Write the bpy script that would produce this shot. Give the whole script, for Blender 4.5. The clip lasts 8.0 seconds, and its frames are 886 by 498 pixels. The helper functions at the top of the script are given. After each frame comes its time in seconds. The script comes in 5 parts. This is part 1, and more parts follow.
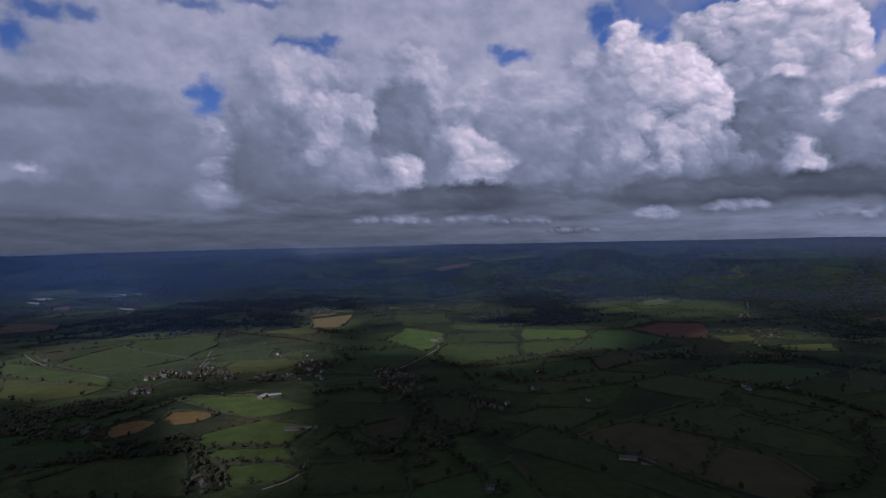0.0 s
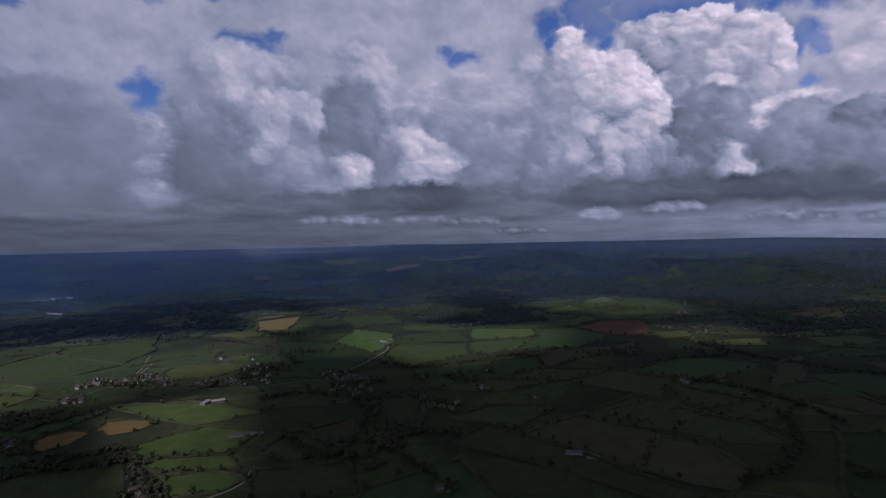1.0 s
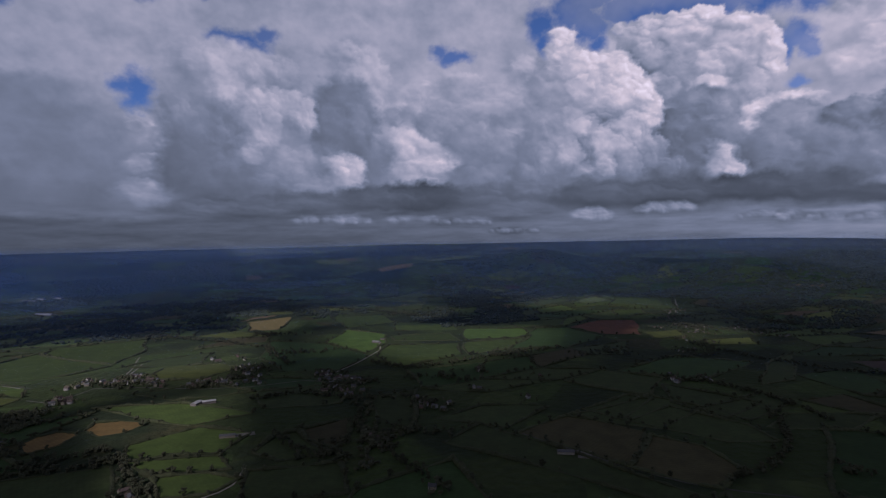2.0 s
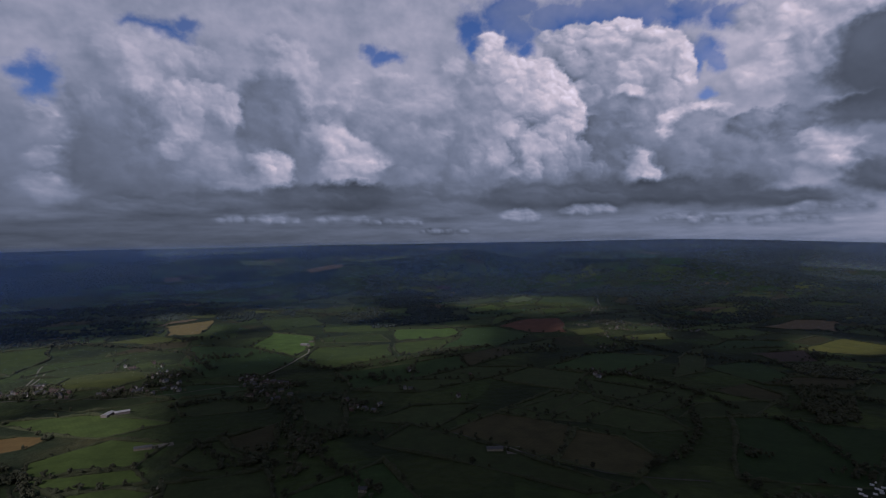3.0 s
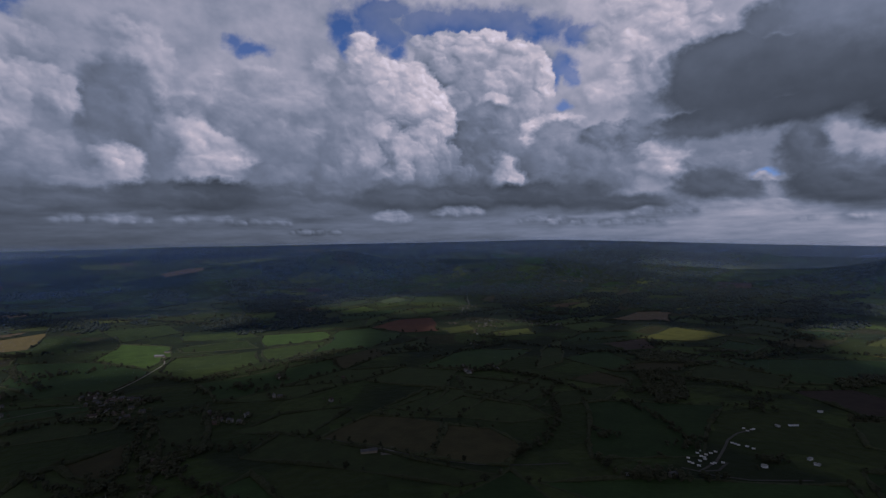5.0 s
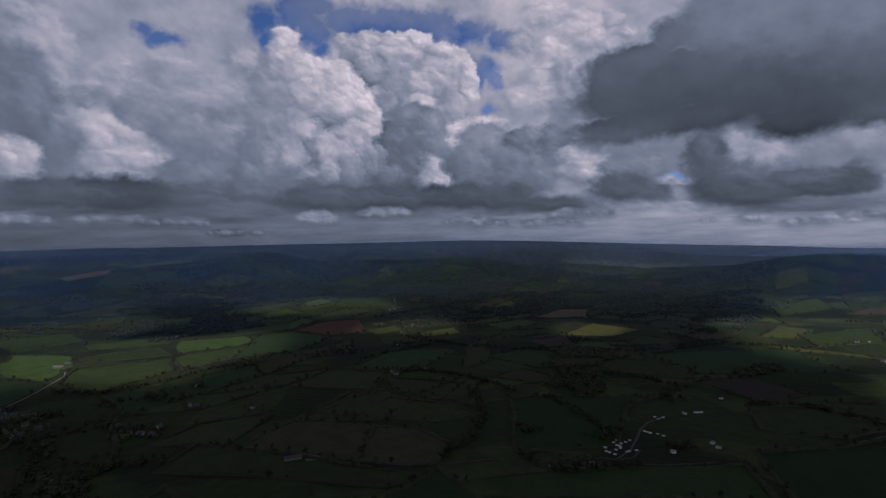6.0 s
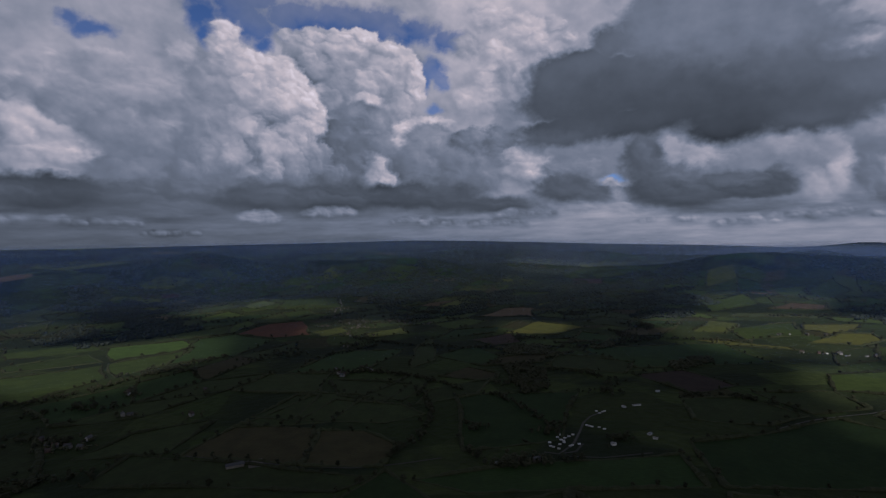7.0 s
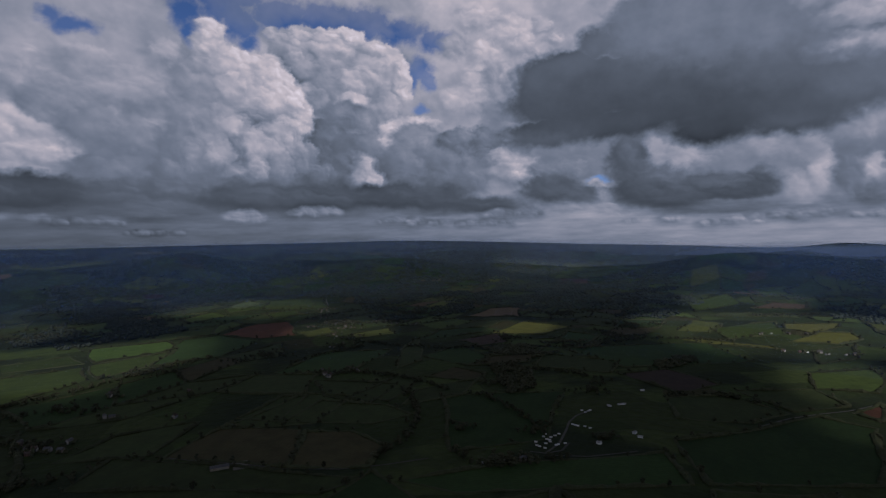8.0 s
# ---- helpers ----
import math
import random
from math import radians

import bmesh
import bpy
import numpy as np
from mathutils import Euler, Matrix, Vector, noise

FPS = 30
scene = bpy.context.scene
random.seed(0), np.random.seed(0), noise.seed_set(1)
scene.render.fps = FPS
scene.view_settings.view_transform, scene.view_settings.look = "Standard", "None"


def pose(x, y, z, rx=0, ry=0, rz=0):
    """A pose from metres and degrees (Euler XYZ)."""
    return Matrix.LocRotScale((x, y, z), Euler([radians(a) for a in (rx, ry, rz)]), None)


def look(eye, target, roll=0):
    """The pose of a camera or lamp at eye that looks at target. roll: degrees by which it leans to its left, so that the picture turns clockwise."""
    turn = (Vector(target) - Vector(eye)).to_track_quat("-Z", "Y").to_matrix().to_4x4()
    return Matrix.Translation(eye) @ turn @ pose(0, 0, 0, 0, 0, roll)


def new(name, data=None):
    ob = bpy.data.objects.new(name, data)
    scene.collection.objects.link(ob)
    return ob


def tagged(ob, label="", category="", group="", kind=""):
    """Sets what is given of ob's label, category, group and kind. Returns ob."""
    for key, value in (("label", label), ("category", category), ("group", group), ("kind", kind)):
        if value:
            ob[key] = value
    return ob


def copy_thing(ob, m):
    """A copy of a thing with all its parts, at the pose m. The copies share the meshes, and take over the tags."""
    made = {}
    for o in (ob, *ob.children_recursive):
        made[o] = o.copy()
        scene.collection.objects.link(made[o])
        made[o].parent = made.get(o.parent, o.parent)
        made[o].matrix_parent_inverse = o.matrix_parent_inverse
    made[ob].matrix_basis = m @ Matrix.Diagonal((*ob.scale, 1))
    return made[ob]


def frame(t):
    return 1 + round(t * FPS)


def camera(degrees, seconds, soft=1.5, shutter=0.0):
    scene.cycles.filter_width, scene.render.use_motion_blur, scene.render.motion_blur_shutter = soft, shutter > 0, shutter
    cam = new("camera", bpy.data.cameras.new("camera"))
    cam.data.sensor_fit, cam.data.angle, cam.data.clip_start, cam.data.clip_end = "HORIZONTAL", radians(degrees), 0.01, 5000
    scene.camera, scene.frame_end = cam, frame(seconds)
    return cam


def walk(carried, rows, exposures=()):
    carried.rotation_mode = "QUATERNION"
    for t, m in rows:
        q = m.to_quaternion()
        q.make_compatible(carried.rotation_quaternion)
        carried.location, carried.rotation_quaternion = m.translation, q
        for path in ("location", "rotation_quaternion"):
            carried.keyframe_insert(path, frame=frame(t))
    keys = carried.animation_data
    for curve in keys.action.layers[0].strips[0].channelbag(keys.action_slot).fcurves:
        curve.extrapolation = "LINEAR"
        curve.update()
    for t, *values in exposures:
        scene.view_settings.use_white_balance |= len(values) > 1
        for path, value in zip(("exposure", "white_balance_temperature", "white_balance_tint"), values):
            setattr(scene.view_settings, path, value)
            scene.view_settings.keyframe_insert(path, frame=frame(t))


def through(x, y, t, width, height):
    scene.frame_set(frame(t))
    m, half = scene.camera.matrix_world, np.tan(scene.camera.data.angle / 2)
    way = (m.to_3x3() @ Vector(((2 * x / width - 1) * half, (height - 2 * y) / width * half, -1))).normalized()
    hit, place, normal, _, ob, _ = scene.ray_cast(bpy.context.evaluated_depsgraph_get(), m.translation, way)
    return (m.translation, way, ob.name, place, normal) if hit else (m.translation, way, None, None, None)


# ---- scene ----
# Camera: hovers over the vale and turns to the right in three sweeps.
cam = camera(78.2, 8.0, soft=1.2)
EYE_AT = (0.0, 0.0, 300.0)
TURNS = (
    (0.0, 0.0, -0.27, 0.59), (0.2, -1.76, -0.27, 0.61), (0.5, -3.59, -0.27, 0.65), (0.7, -4.36, -0.27, 0.66), (1.0, -5.29, -0.28, 0.67), (1.2, -5.62, -0.28, 0.66),
    (2.3, -6.66, -0.31, 0.6), (2.5, -7.5, -0.31, 0.59), (2.7, -9.07, -0.31, 0.58), (3.0, -13.33, -0.31, 0.56), (3.2, -17.06, -0.3, 0.64),
    (3.5, -22.45, -0.29, 0.75), (3.7, -24.3, -0.3, 0.75), (4.0, -25.25, -0.32, 0.75), (4.2, -25.61, -0.33, 0.76),
    (5.3, -28.02, -0.35, 0.85), (5.5, -29.89, -0.36, 0.86), (5.7, -31.9, -0.38, 0.9), (6.0, -34.34, -0.4, 0.95), (6.2, -36.4, -0.43, 1.01),
    (6.5, -38.84, -0.47, 1.1), (6.7, -39.5, -0.48, 1.11), (7.0, -39.93, -0.49, 1.13), (7.5, -40.8, -0.47, 1.1), (8.0, -41.32, -0.5, 1.08),
)
walk(cam, [(t, pose(*EYE_AT, 90 + pitch, roll, yaw)) for t, yaw, pitch, roll in TURNS],
     exposures=[(0.0, 0.15, 5490, 30), (2.5, 0.05, 5580, 27), (4.0, -0.05, 5570, 25), (5.5, -0.08, 5620, 23), (8.0, -0.14, 5730, 20)])

# Daylight: a high sun behind the camera, and the sky.
SUN_AZ, SUN_EL = 150.0, 38.0
TO_SUN = Vector((-math.sin(radians(SUN_AZ)) * math.cos(radians(SUN_EL)), math.cos(radians(SUN_AZ)) * math.cos(radians(SUN_EL)), math.sin(radians(SUN_EL))))
sun = new("sun", bpy.data.lights.new("sun", "SUN"))
sun.data.energy, sun.data.angle, sun.data.color = 2.8, radians(0.6), (1.0, 0.95, 0.88)
sun.matrix_world = look(TO_SUN * 3000, (0, 0, 0))

world = bpy.data.worlds.new("world")
scene.world = world
world.use_nodes = True
sky = world.node_tree.nodes.new("ShaderNodeTexSky")
sky.sky_type, sky.sun_disc = "NISHITA", False
sky.sun_elevation, sky.sun_rotation = radians(SUN_EL), math.atan2(TO_SUN.x, TO_SUN.y)
sky.altitude, sky.air_density, sky.dust_density, sky.ozone_density = 4000, 1.0, 0.0, 6.0
world.node_tree.nodes["Background"].inputs["Strength"].default_value = 0.071
world.node_tree.links.new(sky.outputs[0], world.node_tree.nodes["Background"].inputs["Color"])


# ---- materials ----
def material(name):
    m = bpy.data.materials.new(name)
    m.use_nodes = True
    return m, m.node_tree, m.node_tree.nodes["Principled BSDF"]


def ramp_noise(nt, scale, detail, low, high, coords):
    """Noise at one scale, stretched to 0..1 between low and high."""
    n = nt.nodes.new("ShaderNodeTexNoise")
    n.inputs["Scale"].default_value, n.inputs["Detail"].default_value = scale, detail
    nt.links.new(coords, n.inputs["Vector"])
    r = nt.nodes.new("ShaderNodeMapRange")
    r.inputs["From Min"].default_value, r.inputs["From Max"].default_value = low, high
    nt.links.new(n.outputs[0], r.inputs["Value"])
    return r.outputs[0]


def blend(nt, factor, a, b):
    """Mix of two colours (tuples or sockets) by a factor socket or number."""
    mx = nt.nodes.new("ShaderNodeMix")
    mx.data_type = "RGBA"
    for socket, value in ((mx.inputs[0], factor), (mx.inputs[6], a), (mx.inputs[7], b)):
        if isinstance(value, tuple):
            socket.default_value = (*value, 1)
        elif isinstance(value, float):
            socket.default_value = value
        else:
            nt.links.new(value, socket)
    return mx.outputs[2]


def earthy(name, base, other, broad=0.02, fine=0.4, rough=0.95, bump=0.6, spread=0.25, stripes=0.0, mottle=0.6):
    """A rough natural surface: broad patches, fine grain, a little difference from piece to piece."""
    m, nt, bsdf = material(name)
    pos = nt.nodes.new("ShaderNodeNewGeometry").outputs["Position"]
    patches = ramp_noise(nt, broad, 4, 0.3, 0.7, pos)
    grain = ramp_noise(nt, fine, 5, 0.3, 0.7, pos)
    col = blend(nt, patches, base, other)
    dark = tuple(c * 0.55 for c in base)
    scaled = nt.nodes.new("ShaderNodeMath")
    scaled.operation = "MULTIPLY"
    scaled.inputs[1].default_value = 0.55
    nt.links.new(grain, scaled.inputs[0])
    col = blend(nt, scaled.outputs[0], col, dark)
    worn = nt.nodes.new("ShaderNodeMath")
    worn.operation = "MULTIPLY"
    worn.inputs[1].default_value = mottle
    nt.links.new(ramp_noise(nt, broad * 2.6, 8, 0.42, 0.7, pos), worn.inputs[0])
    col = blend(nt, worn.outputs[0], col, tuple(c * 0.5 for c in other))
    info = nt.nodes.new("ShaderNodeObjectInfo")
    vary = nt.nodes.new("ShaderNodeMapRange")
    vary.inputs["To Min"].default_value, vary.inputs["To Max"].default_value = 1 - spread, 1 + spread
    nt.links.new(info.outputs["Random"], vary.inputs["Value"])
    hsv = nt.nodes.new("ShaderNodeHueSaturation")
    nt.links.new(vary.outputs[0], hsv.inputs["Value"])
    nt.links.new(col, hsv.inputs["Color"])
    out = hsv.outputs[0]
    if stripes:
        wave = nt.nodes.new("ShaderNodeTexWave")
        wave.inputs["Scale"].default_value, wave.inputs["Distortion"].default_value = 0.05, 1.5
        wave.inputs["Detail"].default_value = 2
        turn = nt.nodes.new("ShaderNodeVectorRotate")
        turn.rotation_type = "Z_AXIS"
        nt.links.new(pos, turn.inputs["Vector"])
        ang = nt.nodes.new("ShaderNodeMath")
        ang.operation = "MULTIPLY"
        ang.inputs[1].default_value = 40.0
        nt.links.new(info.outputs["Random"], ang.inputs[0])
        nt.links.new(ang.outputs[0], turn.inputs["Angle"])
        nt.links.new(turn.outputs[0], wave.inputs["Vector"])
        part_of = nt.nodes.new("ShaderNodeMath")
        part_of.operation = "MULTIPLY"
        part_of.inputs[1].default_value = stripes
        nt.links.new(wave.outputs[1], part_of.inputs[0])
        out = blend(nt, part_of.outputs[0], out, dark)
    nt.links.new(out, bsdf.inputs["Base Color"])
    bsdf.inputs["Roughness"].default_value = rough
    bsdf.inputs["Specular IOR Level"].default_value = 0.15
    b = nt.nodes.new("ShaderNodeBump")
    b.inputs["Strength"].default_value, b.inputs["Distance"].default_value = bump, 0.5
    nt.links.new(grain, b.inputs["Height"])
    nt.links.new(b.outputs[0], bsdf.inputs["Normal"])
    return m


FIELD = {
    "bright": earthy("bright_grass", (0.076, 0.124, 0.022), (0.064, 0.106, 0.021), 0.012, 0.15, stripes=0.25),
    "grass": earthy("meadow_grass", (0.0693, 0.098, 0.019), (0.0525, 0.078, 0.017), 0.012, 0.12, stripes=0.2),
    "deep": earthy("young_wheat", (0.0357, 0.066, 0.0163), (0.042, 0.072, 0.017), 0.01, 0.12, stripes=0.25),
    # Old pasture; part of its darkness is cloud shade put into the colour.
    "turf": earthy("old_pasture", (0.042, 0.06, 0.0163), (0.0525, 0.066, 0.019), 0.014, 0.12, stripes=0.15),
    "olive": earthy("dry_pasture", (0.105, 0.12, 0.0245), (0.084, 0.1, 0.0238), 0.012, 0.14, stripes=0.2),
    "gold": earthy("yellow_crop", (0.165, 0.16, 0.03), (0.125, 0.135, 0.028), 0.012, 0.14, stripes=0.3),
    "pale": earthy("pale_grass", (0.0945, 0.12, 0.0408), (0.0788, 0.1, 0.0374), 0.01, 0.1, stripes=0.2),
    "tan": earthy("stubble", (0.21, 0.16, 0.051), (0.1785, 0.14, 0.0476), 0.015, 0.15, stripes=0.3),
    "ochre": earthy("ochre_ploughland", (0.21, 0.13, 0.0408), (0.1785, 0.12, 0.0374), 0.015, 0.15, stripes=0.3),
    "clay": earthy("grey_clay_ploughland", (0.1575, 0.11, 0.0544), (0.126, 0.095, 0.0476), 0.015, 0.15, stripes=0.3),
    # Bare brown soil, its colour darkened to carry cloud shade.
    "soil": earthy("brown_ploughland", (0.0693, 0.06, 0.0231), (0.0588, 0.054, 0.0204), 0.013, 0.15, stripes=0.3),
    # Red ploughland again, dulled: cloud shade painted into its colour.
    "umber": earthy("shaded_red_ploughland", (0.074, 0.052, 0.036), (0.062, 0.045, 0.032), 0.013, 0.15, stripes=0.3),
    "red": earthy("red_ploughland", (0.15, 0.066, 0.034), (0.112, 0.056, 0.03), 0.013, 0.15, stripes=0.3),
}
FIELD_WORDS = {
    "bright": "bright green grass field bounded by hedges", "grass": "green meadow of short grass with dark hedges round it",
    "deep": "deep green field of young wheat", "turf": "dull green old pasture, darkened in colour for cloud shade",
    "olive": "dry yellowish green pasture beside hedges", "gold": "yellow-green field of a flowering crop",
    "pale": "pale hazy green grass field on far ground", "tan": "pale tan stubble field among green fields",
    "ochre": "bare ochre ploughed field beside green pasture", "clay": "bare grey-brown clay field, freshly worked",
    "soil": "brown ploughed field, darkened in colour for cloud shade", "red": "bare red-brown ploughed field", "umber": "dull umber ploughed field, its red darkened for cloud shade",
}
HEDGE = earthy("hedge_leaves", (0.05, 0.06, 0.024), (0.068, 0.07, 0.032), 0.08, 0.9, bump=1.0)
LEAVES = earthy("tree_leaves", (0.055, 0.06, 0.029), (0.074, 0.073, 0.04), 0.05, 0.7, bump=1.0, spread=0.4)
BARK = earthy("bark", (0.09, 0.07, 0.05), (0.06, 0.05, 0.04), 0.5, 4.0)
# Bluer and duller than the near leaves: distance haze put into the colour.
WOODS = earthy("hazed_far_woodland", (0.044, 0.057, 0.04), (0.06, 0.07, 0.049), 0.01, 0.08, bump=1.0)
STONE = earthy("pale_stone_wall", (0.26, 0.225, 0.16), (0.19, 0.165, 0.12), 0.3, 2.0)
BRICK = earthy("red_brick_wall", (0.16, 0.1, 0.075), (0.13, 0.085, 0.07), 0.3, 2.0)
RENDERED = earthy("white_rendered_wall", (0.55, 0.5, 0.42), (0.3, 0.28, 0.24), 0.3, 2.0)
SLATE = earthy("slate_roof", (0.09, 0.088, 0.085), (0.125, 0.12, 0.112), 0.3, 2.0, rough=0.55)
TILE = earthy("clay_tile_roof", (0.115, 0.085, 0.066), (0.095, 0.07, 0.058), 0.3, 2.0, rough=0.8)
SHEET = earthy("grey_sheet_roof", (0.42, 0.405, 0.37), (0.32, 0.305, 0.275), 0.15, 1.5, rough=0.5)
PALE = earthy("white_panel", (0.84, 0.81, 0.74), (0.7, 0.67, 0.61), 0.3, 2.0, rough=0.45)
BOARD = earthy("weathered_boards", (0.2, 0.17, 0.14), (0.15, 0.13, 0.11), 0.3, 2.0)
GLASSY = earthy("dark_window_pane", (0.03, 0.035, 0.04), (0.04, 0.045, 0.05), 0.3, 2.0, rough=0.1)
LANE = earthy("lane_tarmac", (0.13, 0.12, 0.095), (0.09, 0.085, 0.07), 0.05, 0.6)
DIRT = earthy("farm_track_gravel", (0.33, 0.29, 0.22), (0.25, 0.22, 0.17), 0.05, 0.6)
YARD = earthy("concrete_yard", (0.2, 0.18, 0.14), (0.14, 0.125, 0.1), 0.05, 0.6)


def ground_material():
    """Grass and scrub near, a patchwork of woods and small fields far off."""
    m, nt, bsdf = material("open_country")
    pos = nt.nodes.new("ShaderNodeNewGeometry").outputs["Position"]
    warp = nt.nodes.new("ShaderNodeTexNoise")
    warp.inputs["Scale"].default_value = 0.004
    nt.links.new(pos, warp.inputs["Vector"])
    add = nt.nodes.new("ShaderNodeVectorMath")
    add.operation = "MULTIPLY_ADD"
    add.inputs[1].default_value = (130, 130, 0)
    nt.links.new(warp.outputs[1], add.inputs[0])
    nt.links.new(pos, add.inputs[2])
    cells = nt.nodes.new("ShaderNodeTexVoronoi")
    cells.inputs["Scale"].default_value = 0.007
    nt.links.new(add.outputs[0], cells.inputs["Vector"])
    pick = nt.nodes.new("ShaderNodeSeparateColor")
    nt.links.new(cells.outputs["Color"], pick.inputs[0])
    ramp = nt.nodes.new("ShaderNodeValToRGB")
    ramp.color_ramp.interpolation = "CONSTANT"
    stops = ((0.0, (0.0378, 0.052, 0.0163)), (0.35, (0.0473, 0.06, 0.019)), (0.58, (0.0525, 0.075, 0.0204)), (0.78, (0.0683, 0.09, 0.0245)), (0.9, (0.0578, 0.054, 0.0218)), (0.95, (0.063, 0.08, 0.0245)))
    for i, (at, c) in enumerate(stops):
        e = ramp.color_ramp.elements[i] if i < 2 else ramp.color_ramp.elements.new(at)
        e.position, e.color = at, (*c, 1)
    nt.links.new(pick.outputs[0], ramp.inputs[0])
    woods = ramp_noise(nt, 0.0034, 7, 0.5, 0.58, pos)
    col = blend(nt, woods, ramp.outputs[0], (0.025, 0.034, 0.015))
    grain = ramp_noise(nt, 0.06, 6, 0.3, 0.7, pos)
    half = nt.nodes.new("ShaderNodeMath")
    half.operation = "MULTIPLY"
    half.inputs[1].default_value = 0.5
    nt.links.new(grain, half.inputs[0])
    col = blend(nt, half.outputs[0], col, (0.021, 0.028, 0.011))
    nt.links.new(col, bsdf.inputs["Base Color"])
    bsdf.inputs["Roughness"].default_value = 1.0
    bsdf.inputs["Specular IOR Level"].default_value = 0.1
    b = nt.nodes.new("ShaderNodeBump")
    b.inputs["Strength"].default_value, b.inputs["Distance"].default_value = 0.8, 3.0
    nt.links.new(grain, b.inputs["Height"])
    nt.links.new(b.outputs[0], bsdf.inputs["Normal"])
    return m


GROUND = ground_material()


def cloud_material(name, thickness=1.0, white=0.9, through=0.3, inner=0.0):
    """Cloud: white, scattering, thinning out where its cover falls."""
    m, nt, bsdf = material(name)
    nt.nodes.remove(bsdf)
    out = nt.nodes["Material Output"]
    pos = nt.nodes.new("ShaderNodeNewGeometry").outputs["Position"]
    fluff = nt.nodes.new("ShaderNodeTexNoise")
    fluff.inputs["Scale"].default_value, fluff.inputs["Detail"].default_value = 0.012, 6
    nt.links.new(pos, fluff.inputs["Vector"])
    b = nt.nodes.new("ShaderNodeBump")
    b.inputs["Strength"].default_value, b.inputs["Distance"].default_value = 0.5, 25.0
    nt.links.new(fluff.outputs[0], b.inputs["Height"])
    diffuse = nt.nodes.new("ShaderNodeBsdfDiffuse")
    diffuse.inputs["Color"].default_value = (white, white, white, 1)
    nt.links.new(b.outputs[0], diffuse.inputs["Normal"])
    glow = nt.nodes.new("ShaderNodeBsdfTranslucent")
    glow.inputs["Color"].default_value = (white, white, white, 1)
    body = nt.nodes.new("ShaderNodeMixShader")
    body.inputs[0].default_value = through
    nt.links.new(diffuse.outputs[0], body.inputs[1])
    nt.links.new(glow.outputs[0], body.inputs[2])
    clear = nt.nodes.new("ShaderNodeBsdfTransparent")
    cover = nt.nodes.new("ShaderNodeAttribute")
    cover.attribute_name = "cover"
    dense = nt.nodes.new("ShaderNodeMath")
    dense.operation, dense.use_clamp = "MULTIPLY", True
    dense.inputs[1].default_value = thickness
    nt.links.new(cover.outputs["Fac"], dense.inputs[0])
    mix = nt.nodes.new("ShaderNodeMixShader")
    nt.links.new(dense.outputs[0], mix.inputs[0])
    nt.links.new(clear.outputs[0], mix.inputs[1])
    lit = nt.nodes.new("ShaderNodeAddShader")
    # Even glow added to the cloud to lift its shade.
    added_glow = nt.nodes.new("ShaderNodeEmission")
    added_glow.inputs["Color"].default_value, added_glow.inputs["Strength"].default_value = (0.8, 0.88, 1.0, 1), inner
    nt.links.new(body.outputs[0], lit.inputs[0])
    nt.links.new(added_glow.outputs[0], lit.inputs[1])
    nt.links.new(lit.outputs[0], mix.inputs[2])
    nt.links.new(mix.outputs[0], out.inputs["Surface"])
    return m


def sky_material():
    """Glowing cloud of the far sky, light and shade painted in: warmer where bright, bluer where dark; clear where its
    cover is torn.
    """
    m, nt, bsdf = material("cloudy_sky")
    nt.nodes.remove(bsdf)
    light, cover = nt.nodes.new("ShaderNodeAttribute"), nt.nodes.new("ShaderNodeAttribute")
    light.attribute_name, cover.attribute_name = "light", "cover"
    tone = nt.nodes.new("ShaderNodeValToRGB")
    for k, (at, c) in enumerate(((0.07, (0.84, 0.985, 1.09)), (0.19, (0.86, 0.982, 1.12)), (0.34, (0.98, 0.98, 1.02)), (0.52, (1.1, 0.98, 0.92)))):
        e = tone.color_ramp.elements[k] if k < 2 else tone.color_ramp.elements.new(at)
        e.position, e.color = at, (*c, 1)
    nt.links.new(light.outputs["Fac"], tone.inputs[0])
    glow = nt.nodes.new("ShaderNodeEmission")
    nt.links.new(tone.outputs[0], glow.inputs["Color"])
    nt.links.new(light.outputs["Fac"], glow.inputs["Strength"])
    clear = nt.nodes.new("ShaderNodeBsdfTransparent")
    mix = nt.nodes.new("ShaderNodeMixShader")
    nt.links.new(cover.outputs["Fac"], mix.inputs[0])
    nt.links.new(clear.outputs[0], mix.inputs[1])
    nt.links.new(glow.outputs[0], mix.inputs[2])
    nt.links.new(mix.outputs[0], nt.nodes["Material Output"].inputs["Surface"])
    return m


SKY_CLOUD = sky_material()
CLOUD = cloud_material("cloud", inner=0.06)
DECK = cloud_material("cloud_layer_overhead", 0.93, 0.7, 0.1)


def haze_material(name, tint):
    """Tinted see-through surface that paints in haze between the hills."""
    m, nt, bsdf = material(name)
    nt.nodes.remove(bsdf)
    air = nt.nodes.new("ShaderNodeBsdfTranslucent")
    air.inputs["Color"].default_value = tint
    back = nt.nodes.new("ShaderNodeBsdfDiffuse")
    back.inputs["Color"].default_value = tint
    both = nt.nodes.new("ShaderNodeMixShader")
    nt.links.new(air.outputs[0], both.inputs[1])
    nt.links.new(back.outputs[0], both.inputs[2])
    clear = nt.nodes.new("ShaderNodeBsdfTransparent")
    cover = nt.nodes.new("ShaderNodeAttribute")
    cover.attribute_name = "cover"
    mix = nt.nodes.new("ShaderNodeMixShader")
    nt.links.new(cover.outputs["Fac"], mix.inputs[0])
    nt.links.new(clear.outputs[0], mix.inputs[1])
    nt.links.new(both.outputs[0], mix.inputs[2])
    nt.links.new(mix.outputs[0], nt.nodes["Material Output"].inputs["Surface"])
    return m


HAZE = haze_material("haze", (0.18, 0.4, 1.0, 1))
